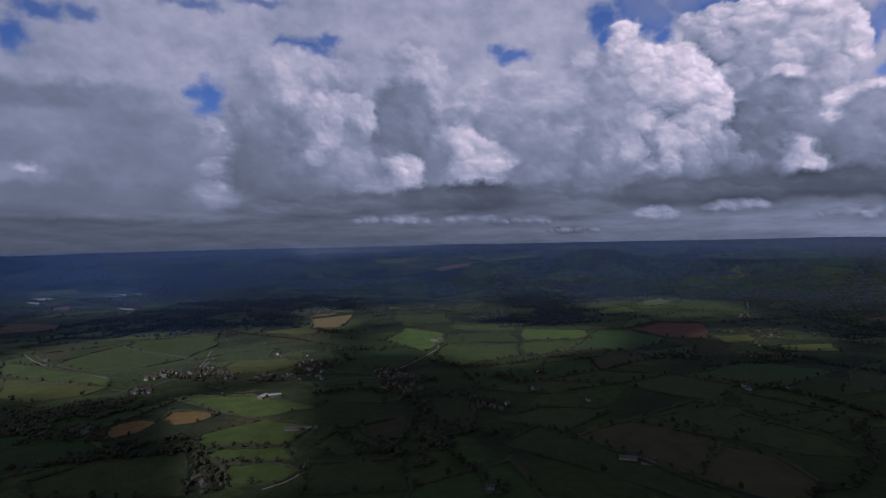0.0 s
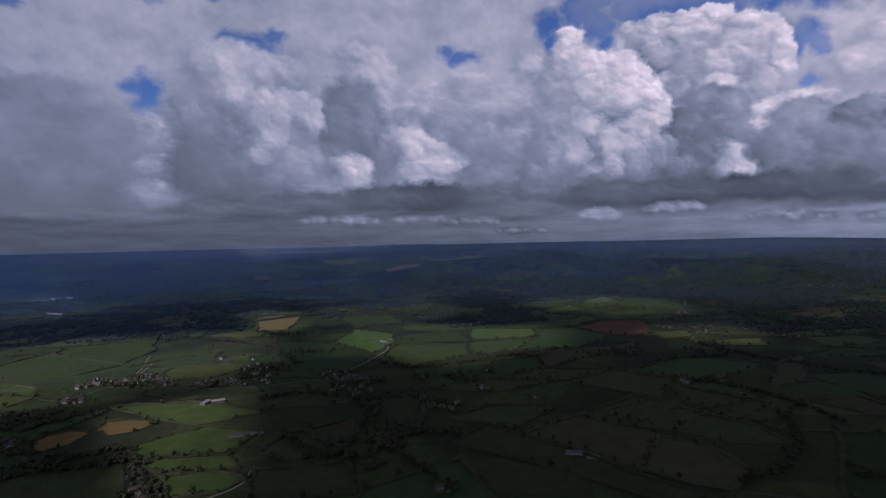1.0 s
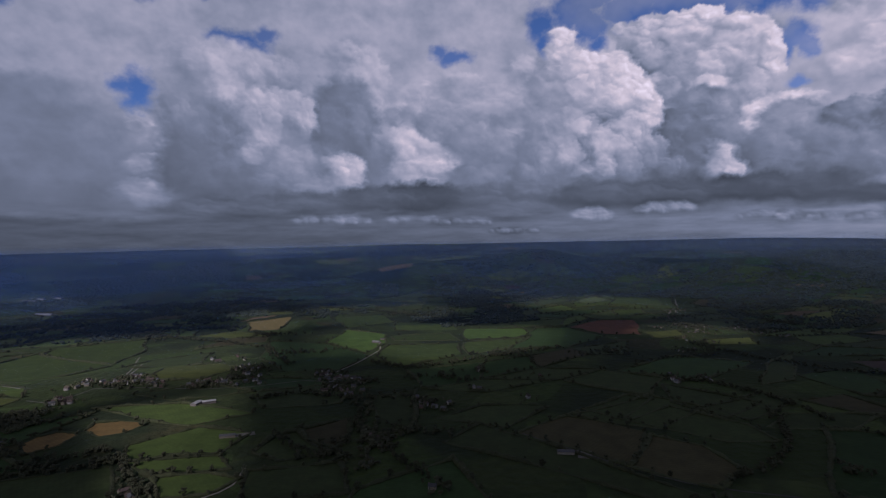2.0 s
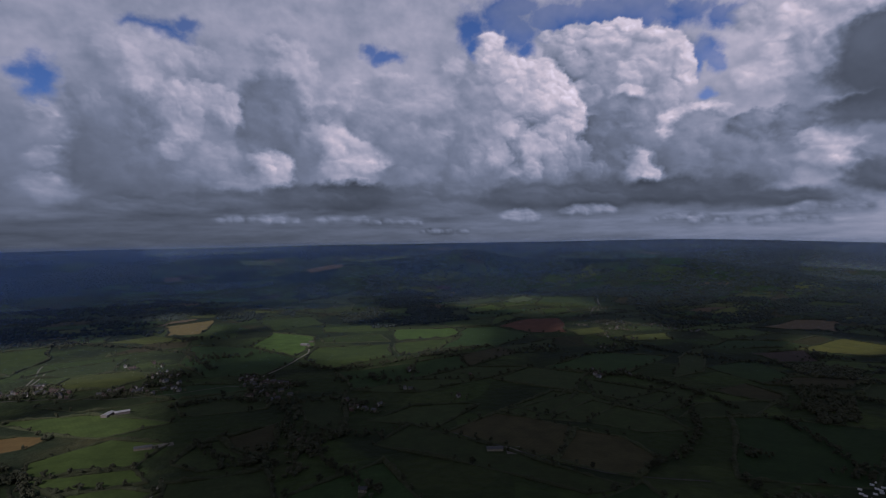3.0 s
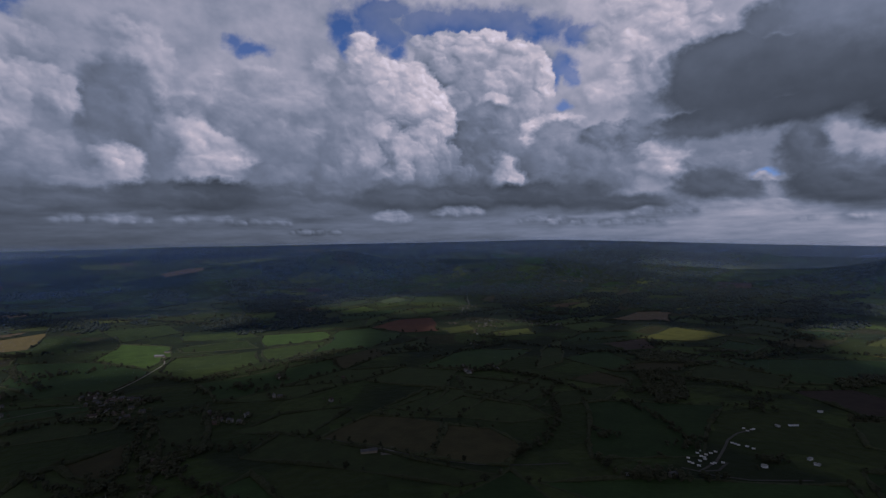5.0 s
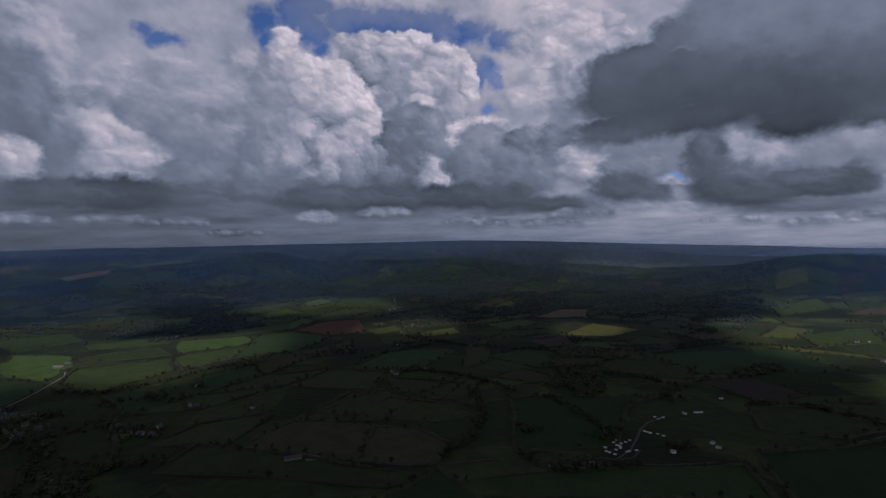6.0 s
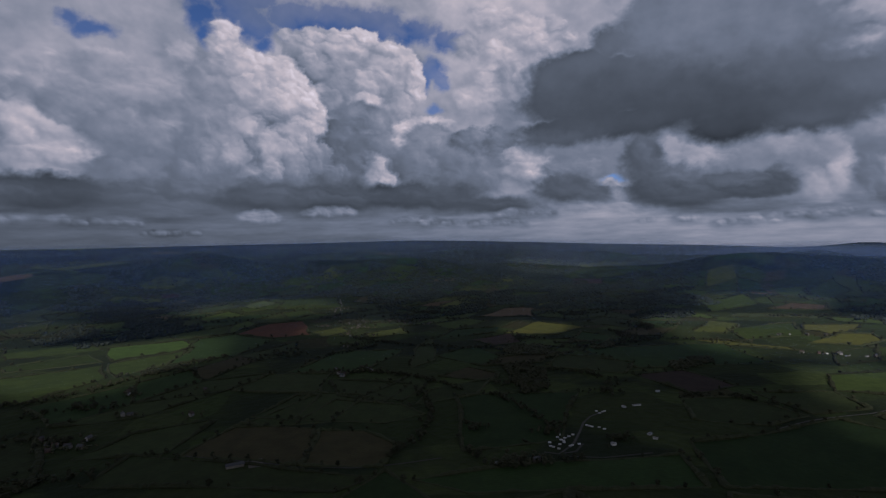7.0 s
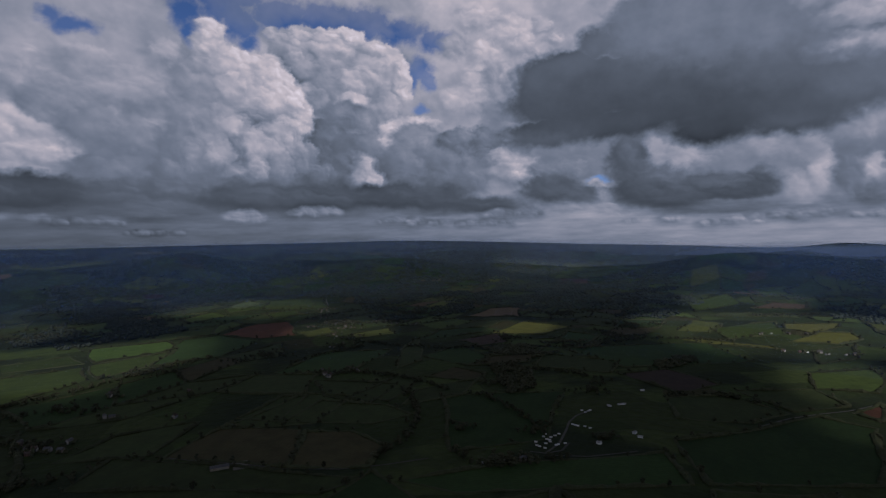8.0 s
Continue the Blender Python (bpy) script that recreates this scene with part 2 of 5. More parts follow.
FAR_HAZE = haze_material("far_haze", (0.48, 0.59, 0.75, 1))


# ---- the land ----
EYE = 300.0          # height of the camera over the vale floor
VALE, RIM = 2500.0, 4850.0


def bearing(x, y):
    """Degrees left of the y axis."""
    return np.degrees(np.arctan2(-np.asarray(x, float), np.asarray(y, float)))


def swell(x, y):
    """Gentle undulation of the farmland."""
    return 3.0 * np.sin(x / 310 + 0.6) * np.cos(y / 260 - 0.4) + 2.2 * np.sin((x + 0.7 * y) / 170) + 1.2 * np.cos((0.6 * x - y) / 95)


def hill(x, y, az, dist, height, wide, deep):
    """A rounded hill: bearing, distance, height, half-width in degrees, half-depth in metres."""
    a, r = bearing(x, y), np.hypot(x, y)
    return height * np.exp(-((a - az) / wide) ** 2 - ((r - dist) / deep) ** 2)


def rim_line(a):
    """Elevation of the farthest land, in degrees, by bearing."""
    return np.interp(a, (-140, -78, -72, -60, -43, -37, -18, 0, 11, 27, 38, 140), (0, -1.0, -.95, -.5, .17, .3, .18, .06, -.1, -.32, -.55, 0))


def ground_z(x, y):
    """Height of the land: a flat vale that climbs to hills all round."""
    x, y = np.asarray(x, float), np.asarray(y, float)
    r, a = np.hypot(x, y), bearing(x, y)
    u = np.clip((r - VALE) / (RIM - VALE), 0, 1.02)
    rim = rim_line(a)
    far = EYE - r * 0.12 * (1 - u) + r * np.tan(np.radians(rim)) * u ** 2
    z = np.where(r > VALE, far, 0.0) + swell(x, y) * np.clip(r / 500, 0, 1) * (1 - 0.6 * u)
    z = z + hill(x, y, -47.5, 4250, 62, 4.5, 260) + hill(x, y, -68, 3750, 84, 8, 300) + hill(x, y, -76, 4000, 60, 9, 300)
    z = z + hill(x, y, -20, 3950, 45, 9, 300) + hill(x, y, -31, 4300, 36, 6, 220) + hill(x, y, -34, 3400, 26, 7, 260)
    z = z + hill(x, y, -77.8, 4800, 44, 2.8, 160) + hill(x, y, -64, 4780, 8, 5, 150) + hill(x, y, -6, 3500, 16, 5, 220)
    z = z + hill(x, y, -56, 4300, 55, 3.5, 120) + hill(x, y, -74, 4350, 54, 3, 110) + hill(x, y, -41, 4350, 42, 3, 110) + hill(x, y, -11, 4300, 40, 5, 120)
    z = z + hill(x, y, -15.5, 3750, 138, 5.2, 240) + hill(x, y, -37, 3650, 122, 8, 240) + hill(x, y, -26, 3700, 84, 6, 240)
    z = z + hill(x, y, -4, 3700, 100, 7, 240) + hill(x, y, -69.5, 3700, 36, 5, 240) + hill(x, y, -79, 3700, 40, 5, 240)
    return z + hill(x, y, -22, 2750, 16, 5, 220)


def mesh_object(name, verts, faces, mat, parent=None, smooth=False):
    """One mesh object from arrays of vertices and faces."""
    me = bpy.data.meshes.new(name)
    me.from_pydata([tuple(map(float, v)) for v in verts], [], [tuple(map(int, f)) for f in faces])
    me.materials.append(mat)
    if smooth:
        me.polygons.foreach_set("use_smooth", [True] * len(me.polygons))
    ob = new(name, me)
    ob.parent = parent
    return ob


def sheet_faces(rows, cols, wrap=False):
    """Quads of a grid of rows x cols vertices."""
    i, j = np.meshgrid(np.arange(rows - 1), np.arange(cols if wrap else cols - 1), indexing="ij")
    a, k = (i * cols + j).ravel(), (i * cols + (j + 1) % cols).ravel()
    return np.stack([a, k, k + cols, a + cols], 1)


def build_ground():
    rings = np.concatenate([np.linspace(0, 600, 13)[1:], np.linspace(620, 2500, 75), np.linspace(2530, 4990, 83)])
    az = np.radians(np.concatenate([np.arange(-100, 60, 0.8), np.arange(60, 260, 4.0)]))
    r, a = np.meshgrid(rings, az, indexing="ij")
    x, y = -np.sin(a) * r, np.cos(a) * r
    verts = np.stack([x, y, ground_z(x, y)], -1).reshape(-1, 3)
    faces = [tuple(f) for f in sheet_faces(len(rings), len(az), True)[:, ::-1]]
    faces.append(tuple(range(len(az))))
    ob = mesh_object("ground", verts, faces, GROUND, smooth=True)
    tagged(ob, "dark green open country of pasture and woods, rising to distant hills", "ground", kind="structure")


build_ground()


# ---- clouds ----
TABLE = np.random.RandomState(7).rand(256, 256)


def value_noise(x, y, seed):
    x, y = x + seed * 17.13, y + seed * 9.71
    i, j = np.floor(x).astype(int), np.floor(y).astype(int)
    fx, fy = x - i, y - j
    fx, fy = fx * fx * (3 - 2 * fx), fy * fy * (3 - 2 * fy)
    g = lambda p, q: TABLE[p % 256, q % 256]
    return (g(i, j) * (1 - fx) + g(i + 1, j) * fx) * (1 - fy) + (g(i, j + 1) * (1 - fx) + g(i + 1, j + 1) * fx) * fy


def fractal(x, y, seed, octaves=5, billow=False):
    total, weight, amp = 0.0, 0.0, 1.0
    for k in range(octaves):
        n = value_noise(x * 2 ** k, y * 2 ** k, seed + k * 3)
        total, weight, amp = total + amp * (np.abs(2 * n - 1) if billow else n), weight + amp, amp * 0.5
    return total / weight


def ease(v, low, high):
    s = np.clip((v - low) / (high - low), 0, 1)
    return s * s * (3 - 2 * s)


def soften(h, times):
    for _ in range(times):
        p = np.pad(h, 1, mode="edge")
        h = (p[:-2, 1:-1] + p[2:, 1:-1] + p[1:-1, :-2] + p[1:-1, 2:] + 2 * h) / 6
    return h


def sky_point(az, el, dist):
    """A point by bearing and elevation, in degrees, as seen from the middle of the vale at eye height."""
    a, e = np.radians(az), np.radians(el)
    return np.stack([-np.sin(a) * np.cos(e) * dist, np.cos(a) * np.cos(e) * dist, EYE + np.sin(e) * dist], -1)


def covered(ob, cover):
    attr = ob.data.attributes.new("cover", "FLOAT", "POINT")
    attr.data.foreach_set("value", np.ascontiguousarray(cover, dtype=np.float32))
    return ob


# The cloudy sky. Soft tones of the far cloud: bearing, elevation, half-width, half-height, light.
TONES_A = (
    (33.1, 19.3, 2.91, 1.77, 0.253), (37.1, 17.2, 1.89, 1.73, 0.234), (28.3, 19.2, 3.22, 1.86, 0.295), (24.5, 20.2, 2.95, 1.9, 0.286), (19.9, 21.3, 3.14, 1.93, 0.295),
    (13.4, 22.4, 3.36, 1.48, 0.261), (7.7, 22.2, 3.49, 2.01, 0.295), (1.8, 21.8, 3.55, 2.04, 0.303), (37.5, 15.1, 2.24, 1.32, 0.265), (34.0, 15.9, 2.45, 1.37, 0.278),
    (29.2, 16.5, 2.71, 1.43, 0.303), (25.0, 17.3, 2.43, 1.47, 0.317), (19.9, 18.1, 2.62, 1.51, 0.295), (9.4, 18.0, 2.88, 2.11, 0.274), (5.3, 20.2, 2.94, 2.08, 0.308),
    (-1.2, 19.7, 3.55, 2.1, 0.295), (37.9, 12.9, 2.22, 0.89, 0.157), (35.2, 13.3, 2.38, 1.01, 0.157), (32.3, 13.3, 2.54, 1.04, 0.175),
)
TONES_B = (
    (28.8, 13.5, 2.28, 1.18, 0.216), (26.0, 14.9, 1.92, 1.49, 0.295), (20.5, 14.9, 2.08, 1.56, 0.253), (10.6, 15.5, 2.29, 1.62, 0.295), (37.9, 11.0, 2.22, 0.9, 0.198),
    (35.2, 11.1, 2.38, 0.93, 0.209), (31.9, 11.2, 2.56, 0.97, 0.181), (28.8, 11.8, 2.28, 1.0, 0.169), (25.1, 11.5, 2.19, 1.29, 0.23), (7.8, 10.9, 2.91, 2.26, 0.234),
    (8.4, 8.0, 3.48, 2.01, 0.181), (37.9, 8.5, 2.22, 1.15, 0.181), (34.4, 8.6, 2.42, 1.05, 0.209), (30.2, 9.2, 2.66, 1.25, 0.175), (26.5, 8.9, 2.37, 1.3, 0.188),
    (37.9, 6.5, 2.22, 0.92, 0.209), (33.2, 6.6, 2.49, 1.08, 0.163), (28.9, 6.8, 2.73, 1.13, 0.175), (25.1, 6.9, 2.19, 1.16, 0.181),
)
TONES_C = (
    (38.0, 4.8, 2.21, 0.84, 0.145), (34.5, 4.9, 2.42, 0.87, 0.134), (30.3, 5.1, 2.66, 0.92, 0.154), (26.6, 5.1, 2.85, 0.95, 0.139), (37.2, 3.4, 2.26, 0.57, 0.113),
    (33.3, 3.7, 2.49, 0.59, 0.142), (28.9, 3.6, 2.73, 0.62, 0.136), (24.2, 3.4, 2.96, 0.65, 0.148), (19.1, 3.8, 3.18, 0.67, 0.139), (37.2, 2.3, 2.64, 0.42, 0.088),
    (31.2, 2.3, 3.04, 0.46, 0.088), (24.2, 2.2, 3.46, 0.49, 0.094), (18.5, 2.2, 3.73, 0.51, 0.103), (13.1, 2.0, 3.94, 0.52, 0.103), (5.0, 1.9, 4.12, 0.53, 0.111),
    (-3.9, 1.8, 4.13, 0.53, 0.121), (37.3, 0.6, 3.39, 0.66, 0.086), (26.6, 0.5, 4.27, 0.74, 0.088), (10.8, 0.5, 5.14, 0.82, 0.088),
)
TONES_D = (
    (-3.9, 0.6, 5.3, 0.83, 0.096), (-4.75, 19.0, 1.89, 1.48, 0.336), (-10.85, 19.7, 2.18, 1.8, 0.322), (-14.45, 18.9, 1.87, 1.89, 0.298), (-5.15, 15.8, 1.91, 1.32, 0.387),
    (-8.25, 16.1, 2.06, 1.37, 0.361), (-11.45, 15.9, 2.21, 1.42, 0.336), (-14.45, 16.5, 1.87, 1.94, 0.336), (-7.05, 13.4, 2.0, 1.61, 0.226), (-10.35, 13.4, 2.16, 1.68, 0.211),
    (-13.95, 13.5, 1.86, 1.98, 0.246), (-10.65, 10.5, 2.18, 1.97, 0.222), (-13.35, 8.7, 2.3, 2.04, 0.2), (-10.65, 7.3, 2.18, 1.5, 0.196), (-15.15, 8.0, 1.9, 1.82, 0.179),
    (-13.75, 6.1, 2.78, 1.04, 0.153), (-11.85, 4.5, 2.68, 0.72, 0.135), (-16.55, 4.4, 2.92, 0.75, 0.135), (-24.55, 19.0, 3.24, 1.52, 0.387),
)
TONES_E = (
    (-31.35, 20.9, 3.43, 1.52, 0.387), (-37.15, 20.6, 2.35, 2.06, 0.336), (-28.65, 3.3, 3.94, 0.58, 0.153), (-36.75, 3.7, 4.12, 0.59, 0.179), (-4.45, 1.6, 3.39, 0.47, 0.137),
    (-12.75, 1.6, 4.09, 0.52, 0.149), (-22.65, 1.9, 4.77, 0.56, 0.153), (-33.25, 1.8, 5.21, 0.59, 0.179), (-42.65, 1.8, 5.33, 0.59, 0.244), (-51.45, 1.7, 5.18, 0.7, 0.261),
    (-59.85, 1.4, 4.82, 0.68, 0.285), (-67.45, 1.2, 4.33, 0.64, 0.3), (-74.25, 1.0, 3.8, 0.6, 0.3), (-79.35, 0.9, 2.97, 0.56, 0.3), (-4.45, 0.7, 3.39, 0.57, 0.118),
    (-15.05, 0.7, 4.27, 0.64, 0.126), (-28.05, 0.7, 5.04, 0.69, 0.135), (-42.65, 0.7, 5.33, 0.71, 0.194), (-57.05, 0.4, 4.96, 0.69, 0.234),
)
TONES_F = (
    (-69.85, 0.1, 4.15, 0.63, 0.271), (-78.25, 0.1, 3.45, 0.57, 0.281), (-46.65, 22.4, 4.1, 2.51, 0.455), (-44.75, 18.4, 3.54, 2.65, 0.415), (-44.65, 14.0, 3.54, 2.78, 0.336),
    (-40.65, 18.5, 2.37, 2.12, 0.387), (-54.65, 21.8, 3.37, 1.98, 0.336), (-78.45, 17.8, 2.28, 1.71, 0.289), (-79.45, 10.1, 2.22, 2.26, 0.207), (-74.35, 6.5, 2.52, 2.46, 0.238),
    (-67.55, 7.1, 3.84, 2.1, 0.226), (-61.55, 9.2, 3.14, 2.17, 0.207), (-54.45, 8.5, 3.38, 2.82, 0.226), (-78.35, 5.6, 2.29, 2.35, 0.179), (-77.55, 2.6, 2.34, 1.2, 0.276),
    (-69.85, 2.7, 3.69, 0.94, 0.253), (-57.15, 3.9, 3.3, 1.14, 0.353), (-48.65, 4.1, 3.5, 1.17, 0.276),
)
TONES = TONES_A + TONES_B + TONES_C + TONES_D + TONES_E + TONES_F
# Clouds with an outline, lobe by lobe, in the same terms.
FAR_HEAPS = (
    (15.9, 17.1, 2.63, 2.34, 0.34), (15.4, 14.2, 1.54, 2.25, 0.388), (17.9, 17.5, 2.04, 1.54, 0.303), (12.6, 17.4, 2.26, 1.68, 0.312), (10.0, 16.9, 1.72, 1.34, 0.286),
    (2.1, 17.6, 2.25, 2.42, 0.368), (0.6, 14.6, 1.54, 2.66, 0.344), (3.5, 18.9, 1.77, 1.32, 0.317), (1.0, 11.5, 2.08, 1.99, 0.261), (21.6, 10.7, 2.36, 1.39, 0.308),
    (20.2, 9.3, 1.36, 0.98, 0.261), (23.0, 11.3, 1.51, 0.95, 0.274), (21.9, 7.6, 2.04, 1.08, 0.257), (22.5, 5.1, 2.63, 1.09, 0.242), (19.6, 5.9, 1.26, 1.33, 0.198),
    (37.4, 6.9, 0.9, 0.37, 0.363),
)
FAR_SHADE = (
    (17.9, 11.4, 2.58, 2.6, 0.189), (15.6, 11.2, 1.43, 2.2, 0.166), (17.4, 7.9, 3.35, 2.78, 0.154), (15.2, 8.5, 1.88, 1.9, 0.166), (19.5, 12.9, 1.27, 1.59, 0.229),
    (4.1, 15.0, 2.24, 1.76, 0.17), (5.4, 12.9, 2.35, 2.02, 0.179), (2.4, 12.9, 1.66, 2.47, 0.199), (11.3, 5.4, 5.12, 1.73, 0.147), (4.9, 5.7, 3.53, 1.52, 0.154),
)
VEIL = (
    (-22.4, 22.6, 2.09, 1.3, 0.128), (-21.2, 23.3, 1.62, 0.59, 0.157), (-25.3, 23.1, 2.35, 0.7, 0.189), (-28.8, 23.5, 2.37, 0.6, 0.202), (-35.2, 21.8, 0.7, 0.61, 0.306),
    (-34.2, 22.9, 1.77, 0.7, 0.232), (-31.2, 22.7, 1.78, 0.5, 0.202), (-40.3, 22.5, 2.29, 1.09, 0.353), (-42.2, 21.3, 1.7, 0.9, 0.353), (-38.5, 18.3, 0.81, 0.74, 0.224),
    (-40.5, 16.8, 1.03, 0.85, 0.378), (-39.6, 15.3, 1.27, 0.65, 0.306),
)
MIDDLE_HEAPS = (
    (12.6, 13.9, 1.81, 1.63, 0.354), (10.4, 13.8, 2.29, 1.43, 0.33), (12.3, 11.3, 1.59, 2.34, 0.34), (8.2, 12.9, 1.28, 1.78, 0.34), (13.1, 9.2, 1.46, 1.01, 0.286),
    (3.7, 7.4, 1.65, 1.98, 0.368), (4.9, 8.1, 1.3, 1.16, 0.295), (3.6, 5.7, 1.18, 0.7, 0.295), (-2.5, 10.8, 1.66, 1.94, 0.404), (-4.0, 8.7, 2.71, 2.31, 0.388),
    (-6.5, 8.5, 1.99, 1.38, 0.398), (-2.9, 7.3, 2.48, 1.4, 0.34), (-2.3, 13.2, 2.01, 1.01, 0.295), (-4.6, 12.3, 1.53, 1.24, 0.286),
)
MIDDLE_LIGHT = (
    (-5.15, 15.7, 2.29, 1.15, 0.359), (-8.25, 15.7, 2.06, 1.1, 0.336), (-11.45, 15.6, 2.03, 1.04, 0.312), (-14.65, 15.8, 1.41, 1.95, 0.321), (-13.35, 10.9, 1.19, 1.01, 0.33),
    (-12.45, 9.9, 0.81, 0.9, 0.261), (-14.85, 12.3, 1.13, 1.31, 0.269), (-17.55, 5.2, 1.98, 0.75, 0.148), (-12.35, 5.0, 1.8, 0.62, 0.144), (-3.75, 14.0, 1.11, 1.32, 0.303),
)
BANK = (
    (-10.5, 14.5, 3.44, 1.42, 0.336), (-15.0, 15.8, 1.88, 2.12, 0.376), (-14.5, 18.0, 1.45, 1.35, 0.345), (-8.8, 16.3, 2.89, 1.19, 0.345), (-12.7, 10.5, 2.03, 2.23, 0.238),
    (-10.4, 7.8, 2.87, 2.06, 0.206), (-14.1, 11.3, 1.0, 0.88, 0.345), (-15.5, 8.2, 1.87, 2.24, 0.206), (-6.4, 13.3, 2.11, 1.34, 0.288), (-8.7, 11.3, 2.32, 2.03, 0.238),
    (9.6, 8.6, 2.31, 1.49, 0.262), (7.3, 6.3, 2.34, 1.05, 0.238), (11.3, 6.9, 2.28, 1.03, 0.199), (-16.1, 13.4, 1.42, 1.18, 0.326), (-11.8, 5.5, 2.27, 1.38, 0.158),
    (-15.5, 4.8, 1.87, 1.14, 0.153),
)
HEAP = (
    (-27.0, 20.7, 1.42, 0.62, 0.425), (-29.1, 20.6, 1.66, 0.73, 0.447), (-31.2, 20.9, 1.54, 0.62, 0.513), (-32.6, 20.5, 1.06, 0.72, 0.513), (-29.7, 19.4, 2.37, 0.95, 0.414),
    (-26.4, 19.4, 2.01, 1.05, 0.361), (-25.2, 20.2, 1.29, 0.73, 0.372), (-24.1, 20.4, 0.82, 0.52, 0.398), (-34.7, 19.6, 1.53, 0.84, 0.482), (-36.1, 18.7, 1.41, 1.16, 0.494),
    (-37.3, 16.7, 1.05, 1.4, 0.494), (-37.7, 15.4, 0.7, 1.09, 0.482), (-33.8, 18.2, 2.0, 1.17, 0.372), (-27.3, 17.5, 2.01, 1.4, 0.277), (-26.1, 18.3, 1.18, 1.06, 0.304),
    (-29.9, 17.5, 1.66, 1.18, 0.313), (-32.0, 16.4, 1.66, 1.09, 0.459), (-32.5, 14.7, 1.18, 0.77, 0.494), (-34.9, 16.3, 1.53, 1.63, 0.361), (-36.1, 14.1, 1.29, 1.33, 0.392),
)
HEAP_CORE = (
    (-29.6, 15.9, 1.3, 1.31, 0.272), (-28.7, 14.5, 1.07, 1.22, 0.291), (-30.5, 13.4, 1.9, 1.23, 0.192), (-29.7, 11.4, 2.02, 1.48, 0.164), (-29.0, 10.0, 1.42, 1.49, 0.158),
    (-32.2, 12.8, 1.54, 1.24, 0.2), (-33.7, 12.5, 1.18, 1.46, 0.246), (-34.0, 10.5, 1.42, 1.71, 0.23), (-31.6, 9.4, 2.25, 1.73, 0.158), (-29.8, 7.7, 2.02, 1.4, 0.164),
    (-35.1, 8.4, 1.76, 1.73, 0.185), (-32.7, 6.4, 2.96, 0.94, 0.122),
)
HEAP_SIDE = (
    (-36.0, 11.5, 1.06, 1.13, 0.519), (-35.6, 10.6, 0.7, 0.8, 0.507), (-37.2, 12.2, 1.4, 0.67, 0.436), (-38.7, 12.7, 1.27, 0.5, 0.482), (-40.1, 12.2, 1.15, 0.56, 0.425),
)
TOWER_FLANK = (
    (-16.6, 16.2, 1.46, 1.7, 0.277), (-17.9, 15.2, 1.7, 1.62, 0.313), (-17.1, 12.7, 1.8, 1.43, 0.277), (-18.1, 10.8, 1.7, 1.46, 0.277), (-17.2, 8.6, 1.58, 1.36, 0.252),
    (-15.9, 10.4, 1.45, 2.22, 0.236), (-15.5, 7.6, 1.34, 1.58, 0.206), (-19.3, 13.3, 1.49, 1.21, 0.322),
)
TOWER = (
    (-18.7, 20.2, 1.43, 0.97, 0.507), (-18.0, 17.8, 1.59, 1.26, 0.351), (-18.4, 18.9, 1.71, 1.14, 0.425), (-19.8, 17.5, 1.72, 1.48, 0.436), (-21.7, 17.9, 1.74, 0.95, 0.482),
    (-23.3, 17.0, 1.75, 1.18, 0.507), (-24.8, 16.1, 1.53, 1.2, 0.507), (-26.0, 14.7, 1.42, 1.33, 0.507), (-26.9, 13.1, 1.06, 1.23, 0.471), (-24.6, 14.2, 1.76, 1.44, 0.471),
    (-22.5, 14.8, 1.75, 1.43, 0.447), (-20.4, 15.3, 1.61, 1.41, 0.403), (-26.0, 12.3, 1.42, 1.02, 0.459), (-24.5, 11.7, 1.53, 0.9, 0.414), (-27.2, 11.7, 0.83, 0.79, 0.414),
)
TOWER_FOOT = (
    (-22.2, 12.8, 1.4, 0.78, 0.244), (-20.3, 11.7, 1.5, 1.23, 0.372), (-19.2, 8.8, 1.26, 1.48, 0.342), (-22.4, 9.7, 1.28, 1.71, 0.414), (-22.8, 7.9, 0.93, 0.92, 0.372),
    (-21.0, 9.7, 0.81, 1.37, 0.228), (-24.5, 10.0, 1.41, 1.37, 0.361), (-26.0, 10.0, 1.18, 1.49, 0.313), (-27.3, 8.9, 1.07, 1.5, 0.252), (-25.0, 8.0, 1.53, 1.39, 0.269),
    (-20.6, 7.4, 1.39, 0.81, 0.236), (-28.6, 7.4, 1.19, 1.17, 0.191),
)
GREY_HEAP = (
    (-38.6, 10.9, 2.32, 1.47, 0.252), (-40.4, 9.4, 2.29, 1.93, 0.21), (-37.5, 8.6, 2.1, 1.95, 0.21), (-41.8, 7.6, 2.5, 2.28, 0.178), (-36.8, 6.3, 2.57, 1.39, 0.149),
    (-42.6, 9.8, 1.69, 1.68, 0.226), (-44.8, 7.5, 1.66, 1.91, 0.218), (-40.3, 5.9, 3.44, 1.27, 0.136),
)
SMALL_HEAP = (
    (-33.3, 7.9, 0.89, 1.16, 0.393), (-34.0, 6.8, 1.06, 1.05, 0.393), (-32.8, 6.9, 0.83, 0.82, 0.306), (-33.3, 8.8, 0.59, 0.58, 0.393), (-34.6, 6.0, 0.71, 0.47, 0.353),
)
